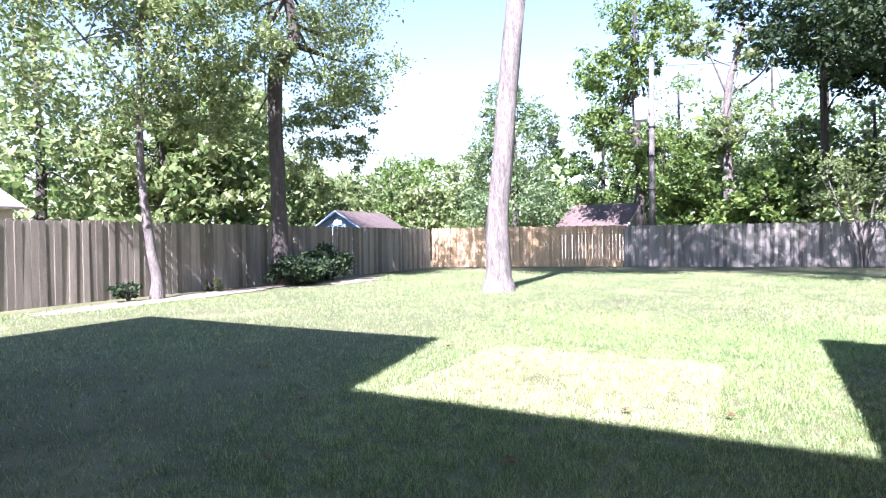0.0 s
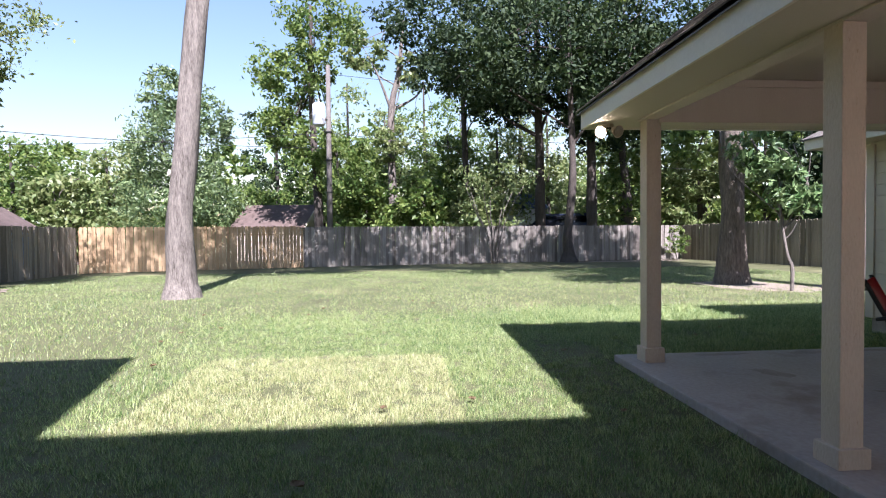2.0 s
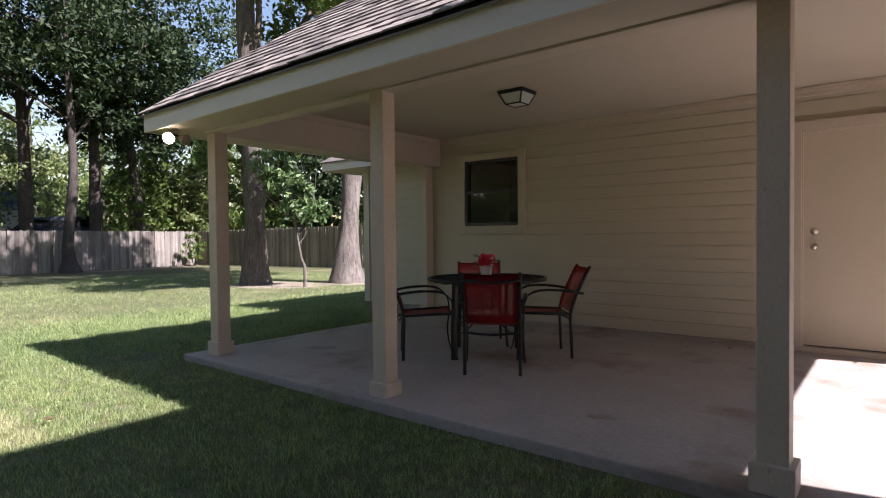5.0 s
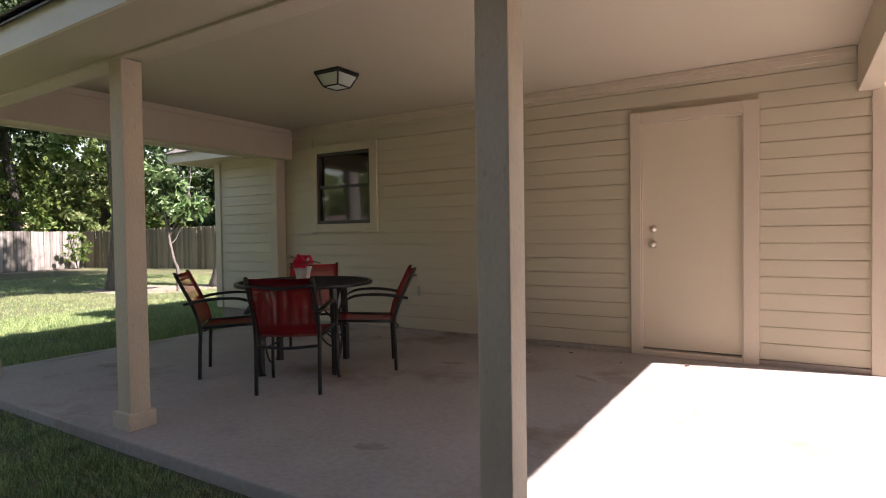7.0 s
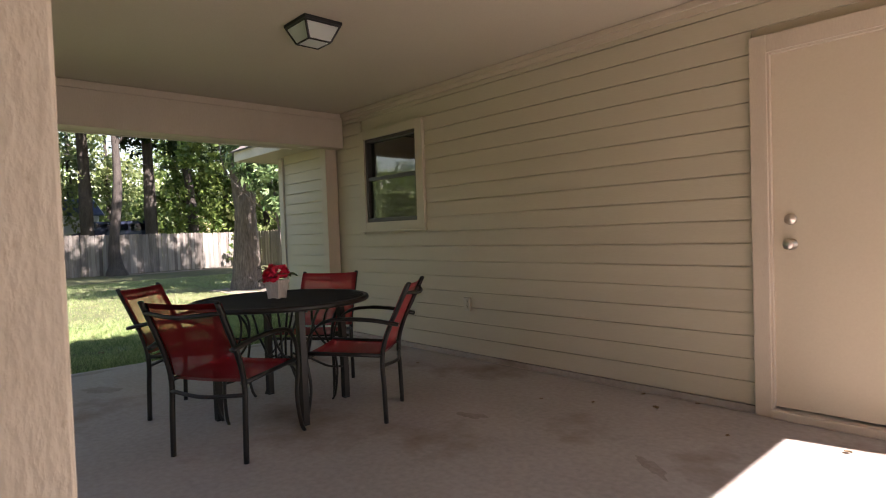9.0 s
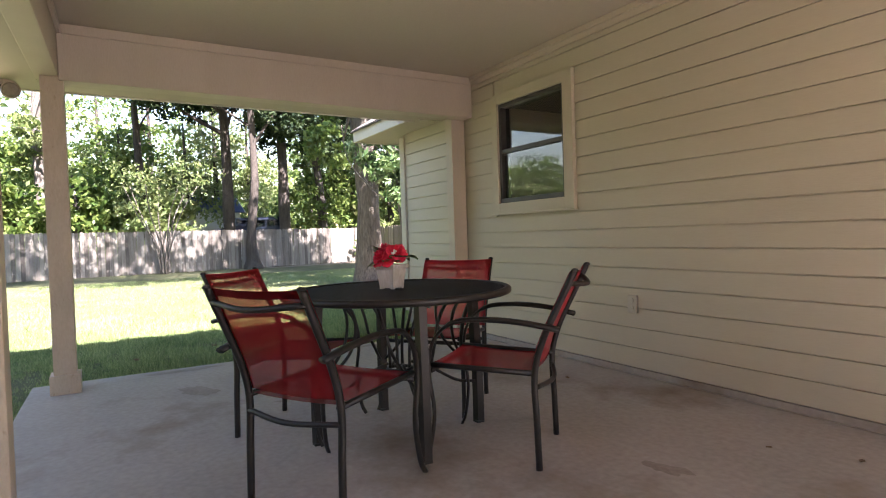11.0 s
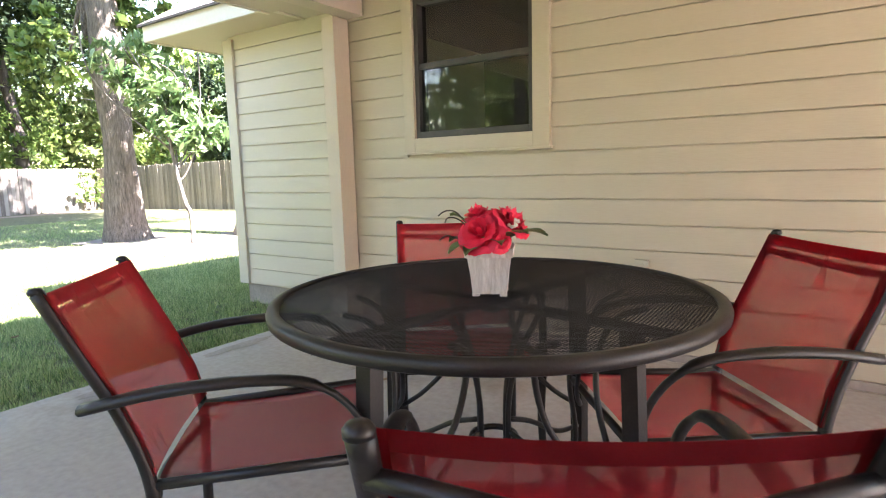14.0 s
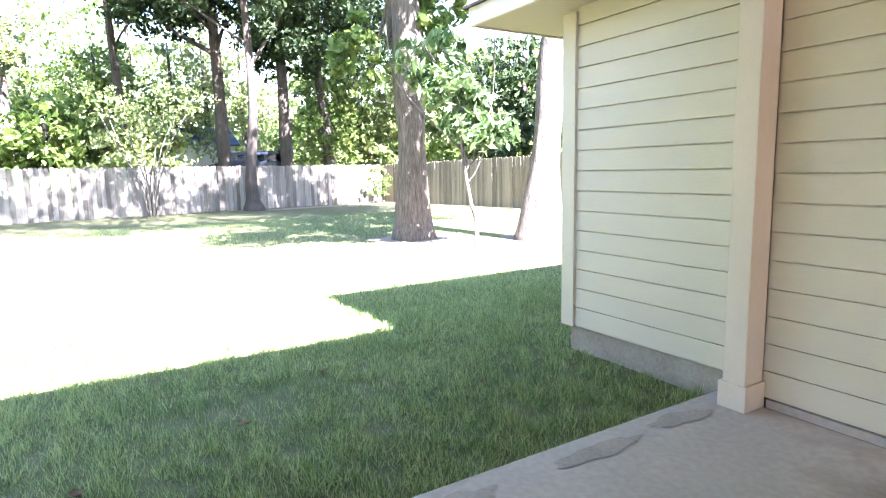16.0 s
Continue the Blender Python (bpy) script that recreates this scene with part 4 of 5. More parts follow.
# ---- things on the patio ----
def chair():
    t = thing("patio_chair", "red sling patio armchair with dark bronze metal frame", "chair", "chairs round the patio table")
    for s in (-1, 1):
        x = s * 0.225
        part("back_post", tube(curve([(x, 0.0, 0.0), (x, 0.005, 0.2), (x, 0.01, 0.40), (x, -0.03, 0.55), (x, -0.11, 0.72), (x, -0.165, 0.834)], 5), 0.0145, 10), M_METAL, t, smooth=True)
        bmc = turned([(0.0148, 0), (0.0152, 0.006), (0.011, 0.012), (0.002, 0.014)], 12)
        bmesh.ops.translate(bmc, vec=(x, -0.1665, 0.832), verts=bmc.verts)
        part("end_cap", bmc, M_METAL, t, smooth=True)
        arm = curve([(s * 0.245, -0.10, 0.595), (s * 0.265, 0.05, 0.625), (s * 0.27, 0.22, 0.635), (s * 0.265, 0.36, 0.615), (s * 0.255, 0.45, 0.53), (s * 0.25, 0.475, 0.40), (s * 0.248, 0.455, 0.22), (s * 0.255, 0.475, 0.06), (s * 0.262, 0.50, 0.0)], 5)
        part("arm", tube(arm, [0.021] * 10 + [0.019] * 6 + [0.013] * (len(arm) - 16), 10, flat=0.6), M_METAL, t, smooth=True)
        part("seat_rail", tube([(s * 0.222, 0.0, 0.405), (s * 0.235, 0.47, 0.425)], 0.0125, 8), M_METAL, t, smooth=True)
    part("back_bar", tube(curve([(-0.225, -0.145, 0.782), (0, -0.192, 0.766), (0.225, -0.145, 0.782)], 6), 0.011, 8), M_METAL, t, smooth=True)
    part("stretcher", tube(curve([(-0.225, 0.008, 0.345), (0, -0.03, 0.335), (0.225, 0.008, 0.345)], 6), 0.011, 8), M_METAL, t, smooth=True)
    part("front_bar", tube([(-0.24, 0.465, 0.40), (0.24, 0.465, 0.40)], 0.011, 8), M_METAL, t, smooth=True)

    def cloth(rows, w):
        bm = bmesh.new()
        grid = []
        for y, z, sag in rows:
            grid.append([bm.verts.new((w * k / 5, y - sag * (1 - (k / 5) ** 2) * 0.9, z - sag * (1 - (k / 5) ** 2) * 0.4)) for k in range(-5, 6)])
        for a, b in zip(grid, grid[1:]):
            for k in range(10):
                bm.faces.new((a[k], a[k + 1], b[k + 1], b[k]))
        bmesh.ops.solidify(bm, geom=bm.faces[:], thickness=0.0016)
        return bm

    part("back_sling", cloth([(0.022, 0.43, 0.018), (-0.001, 0.52, 0.022), (-0.043, 0.62, 0.024), (-0.092, 0.72, 0.024), (-0.146, 0.832, 0.018)], 0.232), M_SLING, t, "red woven mesh sling", True)
    part("seat_sling", cloth([(0.02, 0.412, 0.012), (0.12, 0.408, 0.016), (0.25, 0.41, 0.018), (0.38, 0.42, 0.014), (0.468, 0.43, 0.006)], 0.218), M_SLING, t, "red woven mesh sling", True)
    back_rows = [(0.022, 0.43, 0.018), (-0.001, 0.52, 0.022), (-0.043, 0.62, 0.024), (-0.092, 0.72, 0.024), (-0.146, 0.832, 0.018)]

    def band(rows, us, w):
        """A doubled edge of the sling, sewn over the cloth at the given shares of its half width."""
        bm = bmesh.new()
        grid = [[bm.verts.new((w * u, y - sag * (1 - u * u) * 0.9 - 0.0028, z - sag * (1 - u * u) * 0.4 + 0.001)) for u in us] for y, z, sag in rows]
        for a, b in zip(grid, grid[1:]):
            for k in range(len(us) - 1):
                bm.faces.new((a[k], a[k + 1], b[k + 1], b[k]))
        bmesh.ops.solidify(bm, geom=bm.faces[:], thickness=0.0048)
        return bm

    for s in (-1, 1):
        part("hem", band(back_rows, (s * 0.88, s * 0.95, s * 1.01), 0.232), M_HEM, t, "doubled red fabric hem", True)
    part("top_hem", band([(-0.132, 0.804, 0.019), (-0.1465, 0.833, 0.018)], [k / 6 for k in range(-6, 7)], 0.232), M_HEM, t, "doubled red fabric hem", True)
    return t


def face(x, y, dx, dy):
    """A chair at its rear legs' middle, facing along (dx, dy)."""
    return pose(x, y, SLAB_Z, 0, 0, math.degrees(math.atan2(-dx, dy)))


c = chair()
c.matrix_basis = face(-2.815, 2.545, 0.508, -0.862)
copy_thing(c, face(-2.905, 1.405, 0.774, 0.635))
copy_thing(c, face(-1.70, 2.40, -0.72, -0.69))
copy_thing(c, face(-1.78, 1.225, -0.60, 0.80))

TX, TY = -2.295, 1.845
TZ = 0.735


def table():
    t = thing("patio_table", "round dark bronze metal mesh patio table with umbrella hole", "table", at=(TX, TY, SLAB_Z))
    R = 0.565
    bm = bmesh.new()
    ring = [(R * 1.005 * math.cos(a), R * 1.005 * math.sin(a)) for a in np.linspace(0, 2 * math.pi, 73)[:-1]]
    prof = [(-0.024, -0.005), (-0.022, 0.002), (-0.008, 0.004), (0.004, 0.0), (0.008, -0.01), (0.006, -0.024), (-0.003, -0.029), (-0.01, -0.024), (-0.013, -0.008)]
    rings = [[bm.verts.new(((R + dr) * math.cos(2 * math.pi * k / 72), (R + dr) * math.sin(2 * math.pi * k / 72), TZ + dz)) for dr, dz in prof] for k in range(72)]
    for k in range(72):
        a, b = rings[k], rings[(k + 1) % 72]
        for j in range(len(prof)):
            bm.faces.new((a[j], b[j], b[(j + 1) % len(prof)], a[(j + 1) % len(prof)]))
    part("rim", bm, M_METAL, t, smooth=True)
    # expanded metal: two families of thin strips
    vs, fs = [], []
    step, hw = 0.0082, 0.00072
    r = R - 0.02
    for fam in (radians(31), radians(-31)):
        d, nrm = np.array((math.cos(fam), math.sin(fam))), np.array((-math.sin(fam), math.cos(fam)))
        for o in np.arange(-r + 0.004, r, step):
            half = math.sqrt(max(r * r - o * o, 0))
            if half < 0.02:
                continue
            p0, p1 = nrm * o - d * half, nrm * o + d * half
            z = TZ - 0.004 + (0.0006 if fam > 0 else -0.0006)
            b = len(vs)
            for q, sgn in ((p0, -1), (p1, -1), (p1, 1), (p0, 1)):
                e = q + nrm * hw * sgn
                vs.append((e[0], e[1], z))
            for q, sgn in ((p0, -1), (p1, -1), (p1, 1), (p0, 1)):
                e = q + nrm * hw * sgn
                vs.append((e[0], e[1], z - 0.0012))
            fs += [(b, b + 1, b + 2, b + 3), (b + 7, b + 6, b + 5, b + 4), (b, b + 4, b + 5, b + 1), (b + 3, b + 2, b + 6, b + 7)]
    raw_mesh("mesh_top", np.array(vs), np.array(fs), M_METAL, t, "expanded metal mesh top")
    part("hub_ring", tube([(0, 0, TZ - 0.05), (0, 0, TZ + 0.004)], 0.03, 16), M_METAL, t)
    for k in range(4):
        a = radians(-12 + 90 * k)
        u = Vector((math.cos(a), math.sin(a), 0))
        v = Vector((-math.sin(a), math.cos(a), 0))
        at = lambda r, s, z: u * r + v * s + Vector((0, 0, z))
        part("leg", tube(curve([at(0.42, 0, 0.0), at(0.42, 0, 0.25), at(0.41, 0, 0.5), at(0.40, 0, TZ - 0.03)], 4), 0.03, 4, flat=0.55), M_METAL, t)
        part("foot", box(-0.02, 0.02, -0.02, 0.02, 0, 0.012, 0.003), M_BLACK, t).matrix_basis = Matrix.Translation(at(0.42, 0, 0))
        part("top_brace", tube([at(0.02, 0, TZ - 0.028), at(R - 0.02, 0, TZ - 0.028)], 0.013, 4), M_METAL, t)
        for s in (-1, 1):
            part("scroll", tube(curve([at(0.40, s * 0.015, 0.30), at(0.33, s * 0.05, 0.36), at(0.26, s * 0.10, 0.46), at(0.24, s * 0.13, 0.58), at(0.27, s * 0.16, 0.67), at(0.34, s * 0.19, TZ - 0.03)], 5), 0.008, 7), M_METAL, t, smooth=True)
        part("scroll", tube(curve([at(0.42, 0, 0.22), at(0.30, 0, 0.24), at(0.16, 0, 0.32), at(0.06, 0, 0.36)], 5), 0.008, 7), M_METAL, t, smooth=True)
        part("scroll", tube(curve([at(0.05, 0.0, 0.30), at(0.055, 0, 0.45), at(0.09, 0, 0.58), at(0.16, 0, TZ - 0.03)], 5), 0.008, 7), M_METAL, t, smooth=True)
    part("lower_ring", tube([(0.06 * math.cos(a), 0.06 * math.sin(a), 0.33) for a in np.linspace(0, 2 * math.pi, 25)], 0.009, 7), M_METAL, t, smooth=True)
    return t


table()


def flower_pot(x, y, z):
    t = thing("flower_pot", "whitewashed square wooden pot of red silk roses", "plant pot", at=(x, y, z), rz=25)
    bm = bmesh.new()
    prof = [(0.042, 0.006), (0.046, 0.05), (0.053, 0.098), (0.059, 0.1), (0.061, 0.122), (0.054, 0.122), (0.05, 0.1)]
    rings = []
    for r, zz in prof:
        ring = []
        for cx, cy in ((-1, -1), (1, -1), (1, 1), (-1, 1)):
            for k in range(6):
                u = k / 6
                q0 = Vector((cx, cy))
                q1 = Vector(((1, -1), (1, 1), (-1, 1), (-1, -1))[((-1, -1), (1, -1), (1, 1), (-1, 1)).index((cx, cy))])
                q = q0.lerp(q1, u)
                groove = 0.97 if k % 2 else 1.0
                ring.append(bm.verts.new((q.x * r * groove, q.y * r * groove, zz)))
        rings.append(ring)
    for a, b in zip(rings, rings[1:]):
        for k in range(24):
            bm.faces.new((a[k], a[(k + 1) % 24], b[(k + 1) % 24], b[k]))
    bm.faces.new(rings[0][::-1])
    bm.faces.new(rings[-1])
    part("pot", bm, M_POT, t)
    for sx in (-1, 1):
        for sy in (-1, 1):
            part("foot", box(sx * 0.034 - 0.009, sx * 0.034 + 0.009, sy * 0.034 - 0.009, sy * 0.034 + 0.009, 0, 0.008, 0.002), M_POT, t)
    rr = random.Random(3)

    def rose(cx, cy, cz, r, tilt):
        bm = bmesh.new()
        for ring, (n, open_, rad) in enumerate(((3, 0.25, 0.35), (5, 0.55, 0.6), (6, 0.85, 0.85), (7, 1.2, 1.05))):
            for k in range(n):
                a = 2 * math.pi * k / n + ring * 0.5 + rr.uniform(-0.15, 0.15)
                w = 0.62 * rad * r
                grid = []
                for i in range(4):
                    s = i / 3
                    out = r * (0.12 + rad * math.sin(open_ * s) * 0.95)
                    up = r * (0.75 * math.cos(open_ * s * 0.9) * s + 0.05) - ring * r * 0.10
                    row = []
                    for j in range(-2, 3):
                        b = a + j * 0.5 * w / max(out, 0.3 * r) * (0.5 + 0.5 * math.sin(math.pi * (0.2 + 0.7 * s)))
                        rip = 0.06 * r * math.sin(j * 2.2 + k) * s
                        row.append(bm.verts.new((out * math.cos(b), out * math.sin(b), up + rip - 0.05 * r * abs(j) * s)))
                    grid.append(row)
                for p0, p1 in zip(grid, grid[1:]):
                    for j in range(4):
                        bm.faces.new((p0[j], p0[j + 1], p1[j + 1], p1[j]))
        bmesh.ops.rotate(bm, cent=(0, 0, 0), matrix=Matrix.Rotation(tilt[0], 3, "X") @ Matrix.Rotation(tilt[1], 3, "Y"), verts=bm.verts)
        bmesh.ops.translate(bm, vec=(cx, cy, cz), verts=bm.verts)
        part("rose", bm, M_PETAL, t, "red silk rose", True)

    for a, d, zz, r, lean in ((1.25, 0.05, 0.158, 0.060, 0.95), (2.75, 0.056, 0.178, 0.052, 0.75), (0.3, 0.03, 0.196, 0.044, 0.3), (3.5, 0.045, 0.188, 0.046, 0.6), (1.95, 0.062, 0.142, 0.034, 1.2), (4.9, 0.05, 0.165, 0.054, 0.9)):
        rose(d * math.cos(a), d * math.sin(a), zz, r, (-lean * math.sin(a), lean * math.cos(a)))
    for a, r1, zz, wl, rise in ((0.55, 0.115, 0.126, 0.030, -0.028), (1.05, 0.105, 0.118, 0.026, -0.02), (1.9, 0.108, 0.125, 0.024, 0.0), (2.5, 0.12, 0.135, 0.030, 0.014), (2.95, 0.14, 0.138, 0.033, 0.004), (3.35, 0.148, 0.142, 0.032, -0.012), (3.9, 0.12, 0.132, 0.03, 0.01), (4.5, 0.12, 0.13, 0.03, -0.01), (5.2, 0.125, 0.13, 0.03, 0.0), (5.9, 0.12, 0.13, 0.03, -0.015), (0.15, 0.10, 0.16, 0.022, 0.03)):
        bm = bmesh.new()
        grid = []
        for i in range(7):
            s = i / 6
            wv = wl * (math.sin(math.pi * min(0.985, s * 0.9 + 0.08)) ** 0.8)
            cc = Vector((math.cos(a), math.sin(a), 0)) * (0.045 + (r1 - 0.045) * s) + Vector((0, 0, zz + 0.02 * math.sin(s * 2.6) + rise * s))
            sd = Vector((-math.sin(a), math.cos(a), 0))
            cup = Vector((0, 0, 0.006 + 0.002 * math.sin(9 * s)))
            grid.append([bm.verts.new(cc - sd * wv + cup), bm.verts.new(cc - sd * wv * 0.5 + cup * 0.3), bm.verts.new(cc), bm.verts.new(cc + sd * wv * 0.5 + cup * 0.3), bm.verts.new(cc + sd * wv + cup)])
        for p0, p1 in zip(grid, grid[1:]):
            for j in range(4):
                bm.faces.new((p0[j], p0[j + 1], p1[j + 1], p1[j]))
        part("leaf", bm, M_SILKLEAF, t, smooth=True)
    for a, zz, d in ((0.25, 0.21, 0.13), (0.5, 0.195, 0.12), (0.0, 0.145, 0.13)):
        part("twig", tube(curve([(0.03 * math.cos(a), 0.03 * math.sin(a), 0.14), (0.08 * math.cos(a), 0.08 * math.sin(a), zz - 0.004), (0.11 * math.cos(a), 0.11 * math.sin(a), zz + 0.004), (d * math.cos(a), d * math.sin(a), zz - 0.008)], 4), 0.0019, 5), M_BARKD, t)
    for k in range(10):
        bm = bmesh.new()
        bmesh.ops.create_icosphere(bm, subdivisions=1, radius=0.005)
        bmesh.ops.translate(bm, vec=(-0.062 + rr.uniform(-0.012, 0.012), 0.058 + rr.uniform(-0.01, 0.01), 0.185 + rr.uniform(-0.022, 0.014)), verts=bm.verts)
        part("white_bud", bm, M_WHITE, t)
    return t


flower_pot(-2.316, 1.885, SLAB_Z + TZ + 0.004)

# ceiling lantern
t = thing("ceiling_light", "black flush ceiling lantern with frosted glass panes", "lamp", at=(-2.54, 1.67, 2.47))
part("canopy", box(-0.135, 0.135, -0.135, 0.135, -0.022, 0.0, 0.005), M_BLACK, t)
top, bot, zt, zb = 0.125, 0.078, -0.022, -0.125
cs = [(-1, -1), (1, -1), (1, 1), (-1, 1)]
for i in range(4):
    a, b = cs[i], cs[(i + 1) % 4]
    part("bar", tube([(a[0] * top, a[1] * top, zt), (a[0] * bot, a[1] * bot, zb)], 0.008, 4), M_BLACK, t)
    part("bar", tube([(a[0] * bot, a[1] * bot, zb), (b[0] * bot, b[1] * bot, zb)], 0.007, 4), M_BLACK, t)
    part("bar", tube([(a[0] * top, a[1] * top, zt - 0.004), (b[0] * top, b[1] * top, zt - 0.004)], 0.009, 4), M_BLACK, t)
    bm = bmesh.new()
    q = [bm.verts.new(v) for v in ((a[0] * top, a[1] * top, zt), (b[0] * top, b[1] * top, zt), (b[0] * bot, b[1] * bot, zb), (a[0] * bot, a[1] * bot, zb))]
    bm.faces.new(q)
    bmesh.ops.solidify(bm, geom=bm.faces[:], thickness=0.003)
    part("pane", bm, M_FROST, t, "frosted glass pane")
part("pane", box(-bot, bot, -bot, bot, zb, zb + 0.003), M_FROST, t, "frosted glass pane")

# flood light at the eave corner
t = thing("flood_light", "lit twin flood light on the eave corner", "lamp", at=(0.08, 3.66, 2.135))
part("mount", tube([(0, 0, 0.0), (0, 0, -0.03)], 0.05, 16), M_POST, t)
for k, ang in enumerate((200, 130)):
    a = radians(ang)
    u = Vector((math.cos(a), math.sin(a), -0.35)).normalized()
    h = u * 0.06 + Vector((0, 0, -0.04))
    part("neck", tube([(0, 0, -0.03), h], 0.012, 8), M_BLACK, t)
    bm = turned([(0.02, 0), (0.032, 0.03), (0.055, 0.075), (0.06, 0.085), (0.056, 0.082)], 18)
    bmesh.ops.rotate(bm, cent=(0, 0, 0), matrix=u.to_track_quat("Z", "Y").to_matrix(), verts=bm.verts)
    bmesh.ops.translate(bm, vec=h, verts=bm.verts)
    hd = part("lamp_head", bm, M_POST, t, smooth=True)
    bm = turned([(0.05, 0.083), (0.045, 0.095), (0.02, 0.103), (0.002, 0.105)], 18)
    bmesh.ops.rotate(bm, cent=(0, 0, 0), matrix=u.to_track_quat("Z", "Y").to_matrix(), verts=bm.verts)
    bmesh.ops.translate(bm, vec=h, verts=bm.verts)
    part("bulb", bm, M_BULB if k == 1 else M_FOUND, t, "glowing warm bulb" if k == 1 else "unlit bulb", True)

# outlet on the wall
t = thing("wall_outlet", "cream weatherproof electrical outlet on the siding", "outlet", at=(-2.19, 0.012, 0.455))
part("plate", box(-0.038, 0.038, -0.01, 0.012, -0.06, 0.06, 0.004), M_PLASTIC, t)
for zz in (-0.026, 0.026):
    part("socket", tube([(0, 0.012, zz), (0, 0.018, zz)], 0.017, 14), M_PLASTIC, t)

# stains and dry leaves
def stain(x, y, rx, ry, rz, seed):
    bm = bmesh.new()
    c0 = bm.verts.new((0, 0, 0.0))
    ring = []
    for k in range(36):
        a = 2 * math.pi * k / 36
        r = 1 + 0.5 * noise.noise((math.cos(a) * 2.0, math.sin(a) * 2.0, seed * 3.1))
        ring.append(bm.verts.new((rx * r * math.cos(a), ry * r * math.sin(a), 0)))
    for k in range(36):
        bm.faces.new((c0, ring[k], ring[(k + 1) % 36]))
    ob = tagged(link("damp_stain", bm, M_STAIN), "dark damp stain on the concrete patio", "stain", kind="structure")
    ob.matrix_basis = pose(x, y, SLAB_Z + 0.004, 0, 0, rz)


stain(-0.76, 2.6, 0.17, 0.085, 30, 1)
stain(-4.5, 1.13, 0.13, 0.035, -35, 2)
stain(-3.95, 3.05, 0.09, 0.05, 20, 3)
stain(-0.95, 0.9, 0.09, 0.025, 60, 4)
stain(-3.35, 1.15, 0.10, 0.05, 10, 5)
stain(-1.35, 2.2, 0.05, 0.02, 80, 6)
stain(-0.02, 1.0, 0.05, 0.22, 0, 7)
stain(-0.03, 1.75, 0.07, 0.20, 5, 8)
stain(0.0, 0.45, 0.06, 0.18, -4, 9)
stain(-0.02, 2.6, 0.05, 0.28, 2, 10)


def dry_leaf(x, y, z, size, rz):
    bm = bmesh.new()
    grid = []
    for i in range(5):
        s = i / 4
        w = size * 0.42 * math.sin(math.pi * min(0.97, s * 0.9 + 0.06))
        grid.append([bm.verts.new((size * (s - 0.5), k * w, 0.004 + 0.25 * size * (abs(k) * 0.6 + (s - 0.5) ** 2))) for k in (-1, 0, 1)])
    for p0, p1 in zip(grid, grid[1:]):
        for k in range(2):
            bm.faces.new((p0[k], p0[k + 1], p1[k + 1], p1[k]))
    bmesh.ops.solidify(bm, geom=bm.faces[:], thickness=0.0008)
    ob = tagged(link("dry_leaf", bm, M_DRYLEAF), "small curled dry brown leaf", "leaf", "dry leaves")
    ob.matrix_basis = pose(x, y, z, 0, 0, rz)


lr = random.Random(31)
for x, y in ((-3.45, 0.6), (-3.9, 0.08), (-4.25, 0.06), (-3.75, 0.45), (-4.6, 0.5), (-1.2, 1.0), (-2.0, 0.45), (-5.1, 0.35), (-0.9, 0.5), (-4.1, 0.3)):
    dry_leaf(x, y, SLAB_Z + 0.001, lr.uniform(0.025, 0.05), lr.uniform(0, 360))
for k in range(26):
    x, y = lr.uniform(-3.5, 8.0), lr.uniform(3.9, 9.5)
    dry_leaf(x, y, ground_z(x, y) + 0.035, lr.uniform(0.05, 0.09), lr.uniform(0, 360))
for x, y in ((1.2, 2.2), (1.7, 1.6), (2.4, 0.9), (0.9, 2.9), (2.6, 2.0), (1.0, 0.9)):
    dry_leaf(x, y, ground_z(x, y) + 0.03, lr.uniform(0.05, 0.08), lr.uniform(0, 360))

# ---- pieces: siding boards, bricks, shingles, grass ----
ROW = 0.137


def lap_board(x0, x1, z, h, y):
    bm = bmesh.new()
    prof = [(y, z + 0.0075), (y + 0.0185, z + 0.0065), (y + 0.019, z + 0.009), (y + 0.013, z + h), (y, z + h)]
    a = [bm.verts.new((x0, py, pz)) for py, pz in prof]
    b = [bm.verts.new((x1, py, pz)) for py, pz in prof]
    bm.faces.new(a[::-1]), bm.faces.new(b)
    for i in range(5):
        bm.faces.new((a[i], a[(i + 1) % 5], b[(i + 1) % 5], b[i]))
    return bm


def siding(x0, x1, z0, n, holes, y=-0.02, row=ROW):
    for k in range(n):
        z = z0 + row * k
        cuts = [(x0, x1)]
        for hx0, hx1, hz0, hz1 in holes:
            if z + row > hz0 and z < hz1:
                cuts = [c for s, e in cuts for c in (((s, min(e, hx0)), (max(s, hx1), e)) if hx0 < e and hx1 > s else ((s, e),)) if c[1] - c[0] > 0.02]
        for s, e in cuts:
            part("siding_board", lap_board(s, e, z, row - 0.001, y), M_PAINT, wall)


siding(-6.35, -0.127, 0.013, 18, [(DOOR[0] - 0.113, DOOR[1] + 0.088, 0, 2.158), (WIN[0] - 0.103, WIN[1] + 0.083, WIN[2] - 0.104, WIN[3] + 0.089)])
siding(0.05, 1.17, 0.086, 16, [], row=0.131)

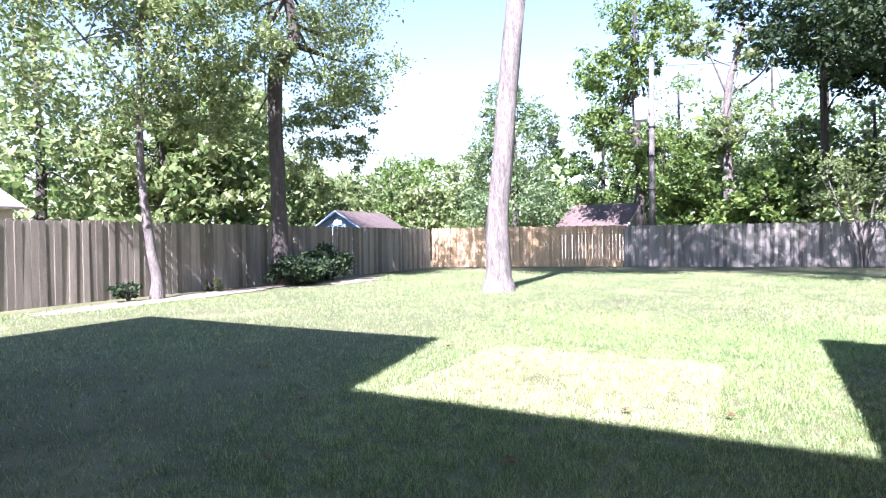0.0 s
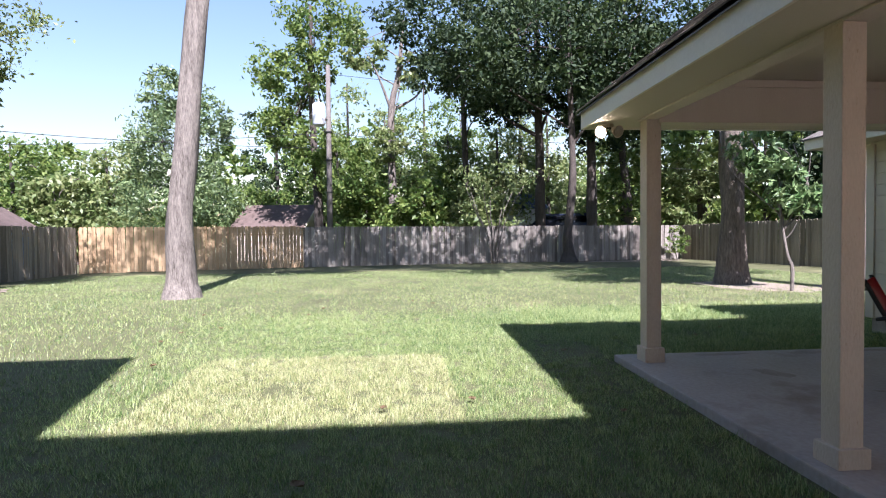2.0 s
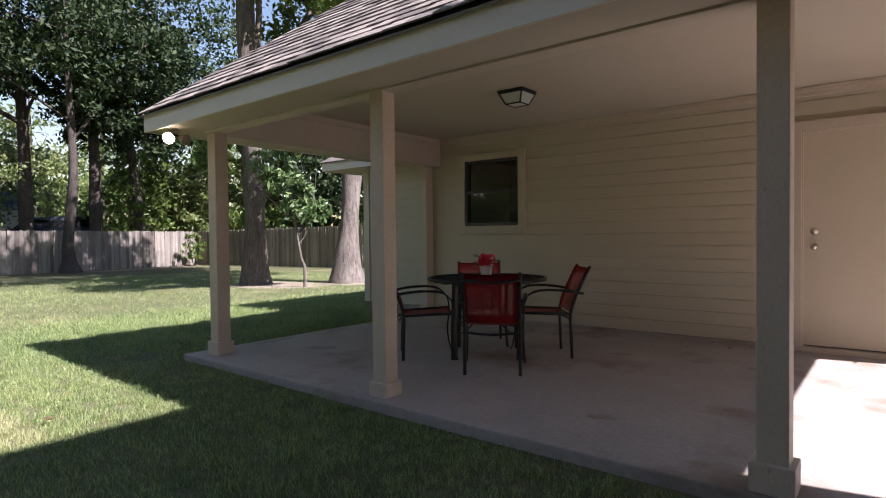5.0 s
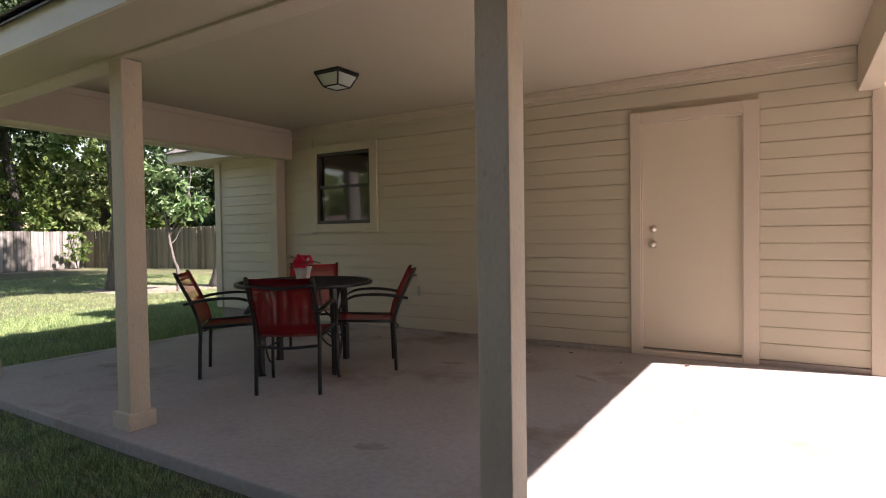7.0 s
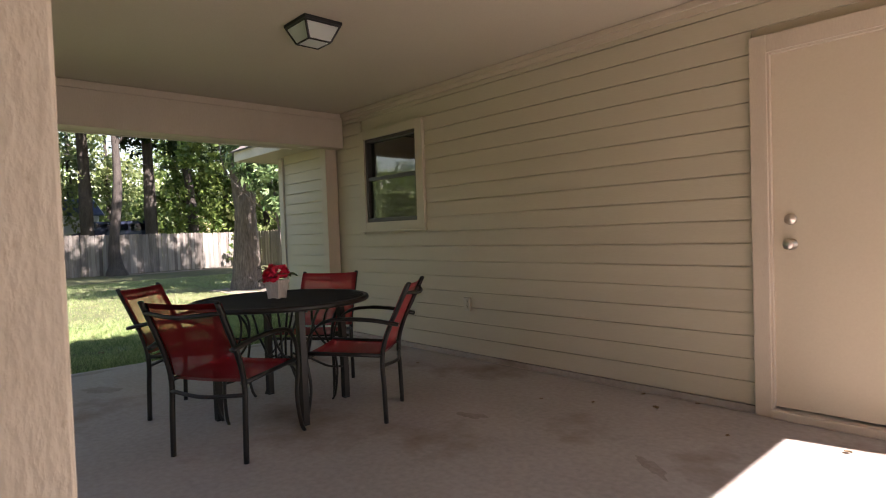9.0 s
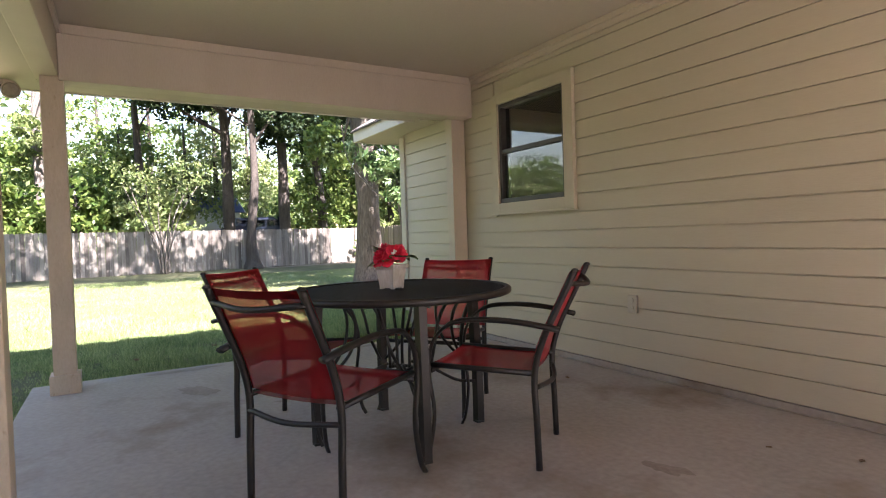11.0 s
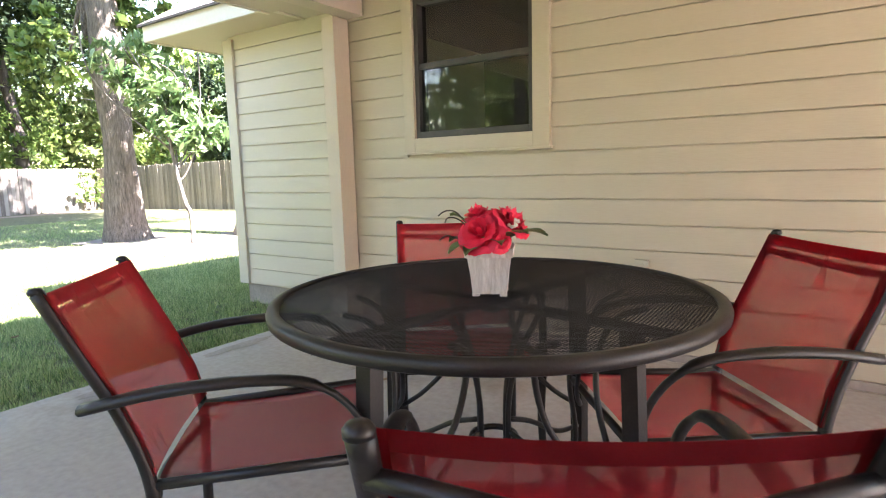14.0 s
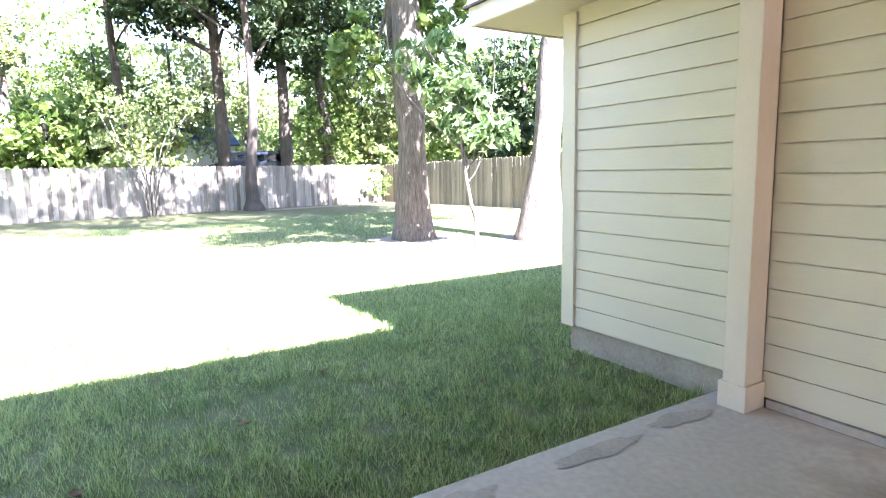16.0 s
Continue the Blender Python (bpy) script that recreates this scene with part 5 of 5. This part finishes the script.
bm = box(-0.045, 0.005, -0.098, 0.098, 0, 0.058, 0.004)
me = bpy.data.meshes.new("brick")
bm.to_mesh(me)
bm.free()
me.materials.append(M_BRICK)
rb = random.Random(9)
for k in range(35):
    for j in range(4):
        ob = new("brick", me)
        ob.parent = west
        ob.matrix_basis = pose(-6.535 - rb.uniform(0, 0.004), -0.13 - 0.207 * j - (0.1 if k % 2 else 0), -0.2 + 0.068 * k, 0, 0, rb.uniform(-0.4, 0.4))
    ob = new("brick", me)
    ob.parent = west
    ob.matrix_basis = pose(-6.50, -0.035, -0.2 + 0.068 * k, 0, 0, 90) @ Matrix.Diagonal((1, 0.42, 1, 1))


def shingle_mesh(w, l, mat):
    bm = box(-w / 2, w / 2, 0, l, 0, 0.011)
    me = bpy.data.meshes.new("shingle")
    bm.to_mesh(me)
    bm.free()
    me.materials.append(mat)
    return me


SL = math.atan(PITCH)
s_me = [shingle_mesh(w, 0.2, M_SHINGLE) for w in (0.16, 0.22, 0.27)]
rest_v, rest_f = [], []
rs = random.Random(21)
count = 0
for k in range(34):
    up = 0.14 * k
    y, z = EY + 0.04 - up * math.cos(SL), EZ + 0.004 + up * math.sin(SL)
    x = EX + 0.04 - up * math.cos(SL)
    while x > -5.0:
        i = rs.randrange(3)
        wd = (0.16, 0.22, 0.27)[i]
        m = pose(x - wd / 2, y - 0.0246 * (x + 0.2) * y / 3.43, z + 0.014 + rs.uniform(0, 0.005), 0, 0, 180) @ pose(0, 0, 0, math.degrees(SL) - 4.2)
        if count < 300 and x > -3.4:
            ob = new("shingle", s_me[i])
            ob.parent = roof
            ob.matrix_basis = m
            count += 1
        else:
            b = len(rest_v)
            rest_v += [tuple(m @ Vector(c)) for c in ((-wd / 2, 0, 0), (wd / 2, 0, 0), (wd / 2, 0.2, 0), (-wd / 2, 0.2, 0), (-wd / 2, 0, 0.011), (wd / 2, 0, 0.011), (wd / 2, 0.2, 0.011), (-wd / 2, 0.2, 0.011))]
            rest_f += [tuple(b + q for q in f) for f in ((0, 3, 2, 1), (4, 5, 6, 7), (0, 1, 5, 4), (1, 2, 6, 5), (2, 3, 7, 6), (3, 0, 4, 7))]
        x -= wd + 0.004
ob = raw_mesh("shingle_rest", np.array(rest_v), np.array(rest_f), M_SHINGLE2, roof)
tagged(ob, kind="stuff")


def grass(name, n, x0, x1, y0, y1, hgt, wid, skip, mat=M_BLADE, label="short mown green grass blades"):
    p = np.stack([rng.uniform(x0, x1, n), rng.uniform(y0, y1, n)], 1)
    keep = ~skip(p[:, 0], p[:, 1], rng.uniform(0, 1, n))
    p = p[keep]
    n = len(p)
    dens = np.array([noise.noise((q[0] * 0.9, q[1] * 0.9, 3.0)) for q in p])
    for cx, cy, rx, ry, turn in ((1.45, 2.55, 0.55, 0.16, 75), (2.15, -0.35, 0.35, 0.16, 10), (1.3, 1.3, 0.4, 0.14, 60), (0.5, 0.6, 0.4, 0.12, 85)):
        ca, sa = math.cos(radians(turn)), math.sin(radians(turn))
        u, w = (p[:, 0] - cx) * ca + (p[:, 1] - cy) * sa, (p[:, 1] - cy) * ca - (p[:, 0] - cx) * sa
        dens = dens - 0.6 * np.exp(-(u / rx) ** 2 - (w / ry) ** 2)
    p = p[dens > -0.46 + rng.uniform(-0.25, 0.1, n)]
    n = len(p)
    z = -0.10 - 0.008 * np.maximum(0, p[:, 0] - 2) - 0.003 * np.maximum(0, p[:, 1] - 5) - 0.012
    tuft = np.array([noise.noise((q[0] * 7.0, q[1] * 7.0, 9.0)) for q in p])
    h = hgt * rng.uniform(0.5, 1.35, n) * np.clip(1 + 0.9 * tuft, 0.45, 1.6)
    a = rng.uniform(0, 2 * math.pi, n)
    lean = rng.uniform(0.1, 1.0, n) * h
    b = a + rng.uniform(-0.9, 0.9, n) + math.pi / 2
    base = np.stack([p[:, 0], p[:, 1], z], 1)
    sd = np.stack([np.cos(a), np.sin(a), 0 * a], 1) * wid
    ln = np.stack([np.cos(b) * lean, np.sin(b) * lean, 0 * a], 1)
    v = np.empty((n, 3, 3))
    v[:, 0], v[:, 1] = base - sd, base + sd
    v[:, 2] = base + ln + np.stack([0 * a, 0 * a, h], 1)
    return tagged(raw_mesh(name, v.reshape(-1, 3), np.arange(3 * n).reshape(-1, 3), mat), label, "grass", kind="stuff")


house_area = lambda x, y: ((x < 0.1) & (y < 3.62 - 0.0246 * (x + 0.2))) | ((x < 1.27) & (y < 0.0)) | ((x < -4.9) & (y > 7.2)) | (x < -7.0)
near = lambda x, y: np.clip((4.5 - x) / 2.0, 0, 1) * np.clip((9.0 - y) / 2.5, 0, 1) * np.clip((y + 2.5) / 1.5, 0, 1)
sod = lambda x, y: (x > -1.45) & (x < 0.65) & (y > 5.2) & (y < 7.5)
grass("lawn_grass", 620000, -5.6, 4.5, 3.6, 9.0, 0.042, 0.0024, lambda x, y, r: house_area(x, y) | (r > near(x, y)) | (sod(x, y) & (r > 0.3)))
grass("lawn_grass_side", 270000, 0.1, 4.5, -2.5, 3.6, 0.056, 0.0029, lambda x, y, r: house_area(x, y) | (r > near(x, y)))
grass("lawn_grass_far", 420000, -4.8, 16.0, -7.0, 16.4, 0.045, 0.004, lambda x, y, r: house_area(x, y) | (r < near(x, y)))
grass("dry_sod_grass", 46000, -1.45, 0.65, 5.2, 7.5, 0.04, 0.0026, lambda x, y, r: r > 1, M_BLADE_DRY, "paler dry square of lawn turf")
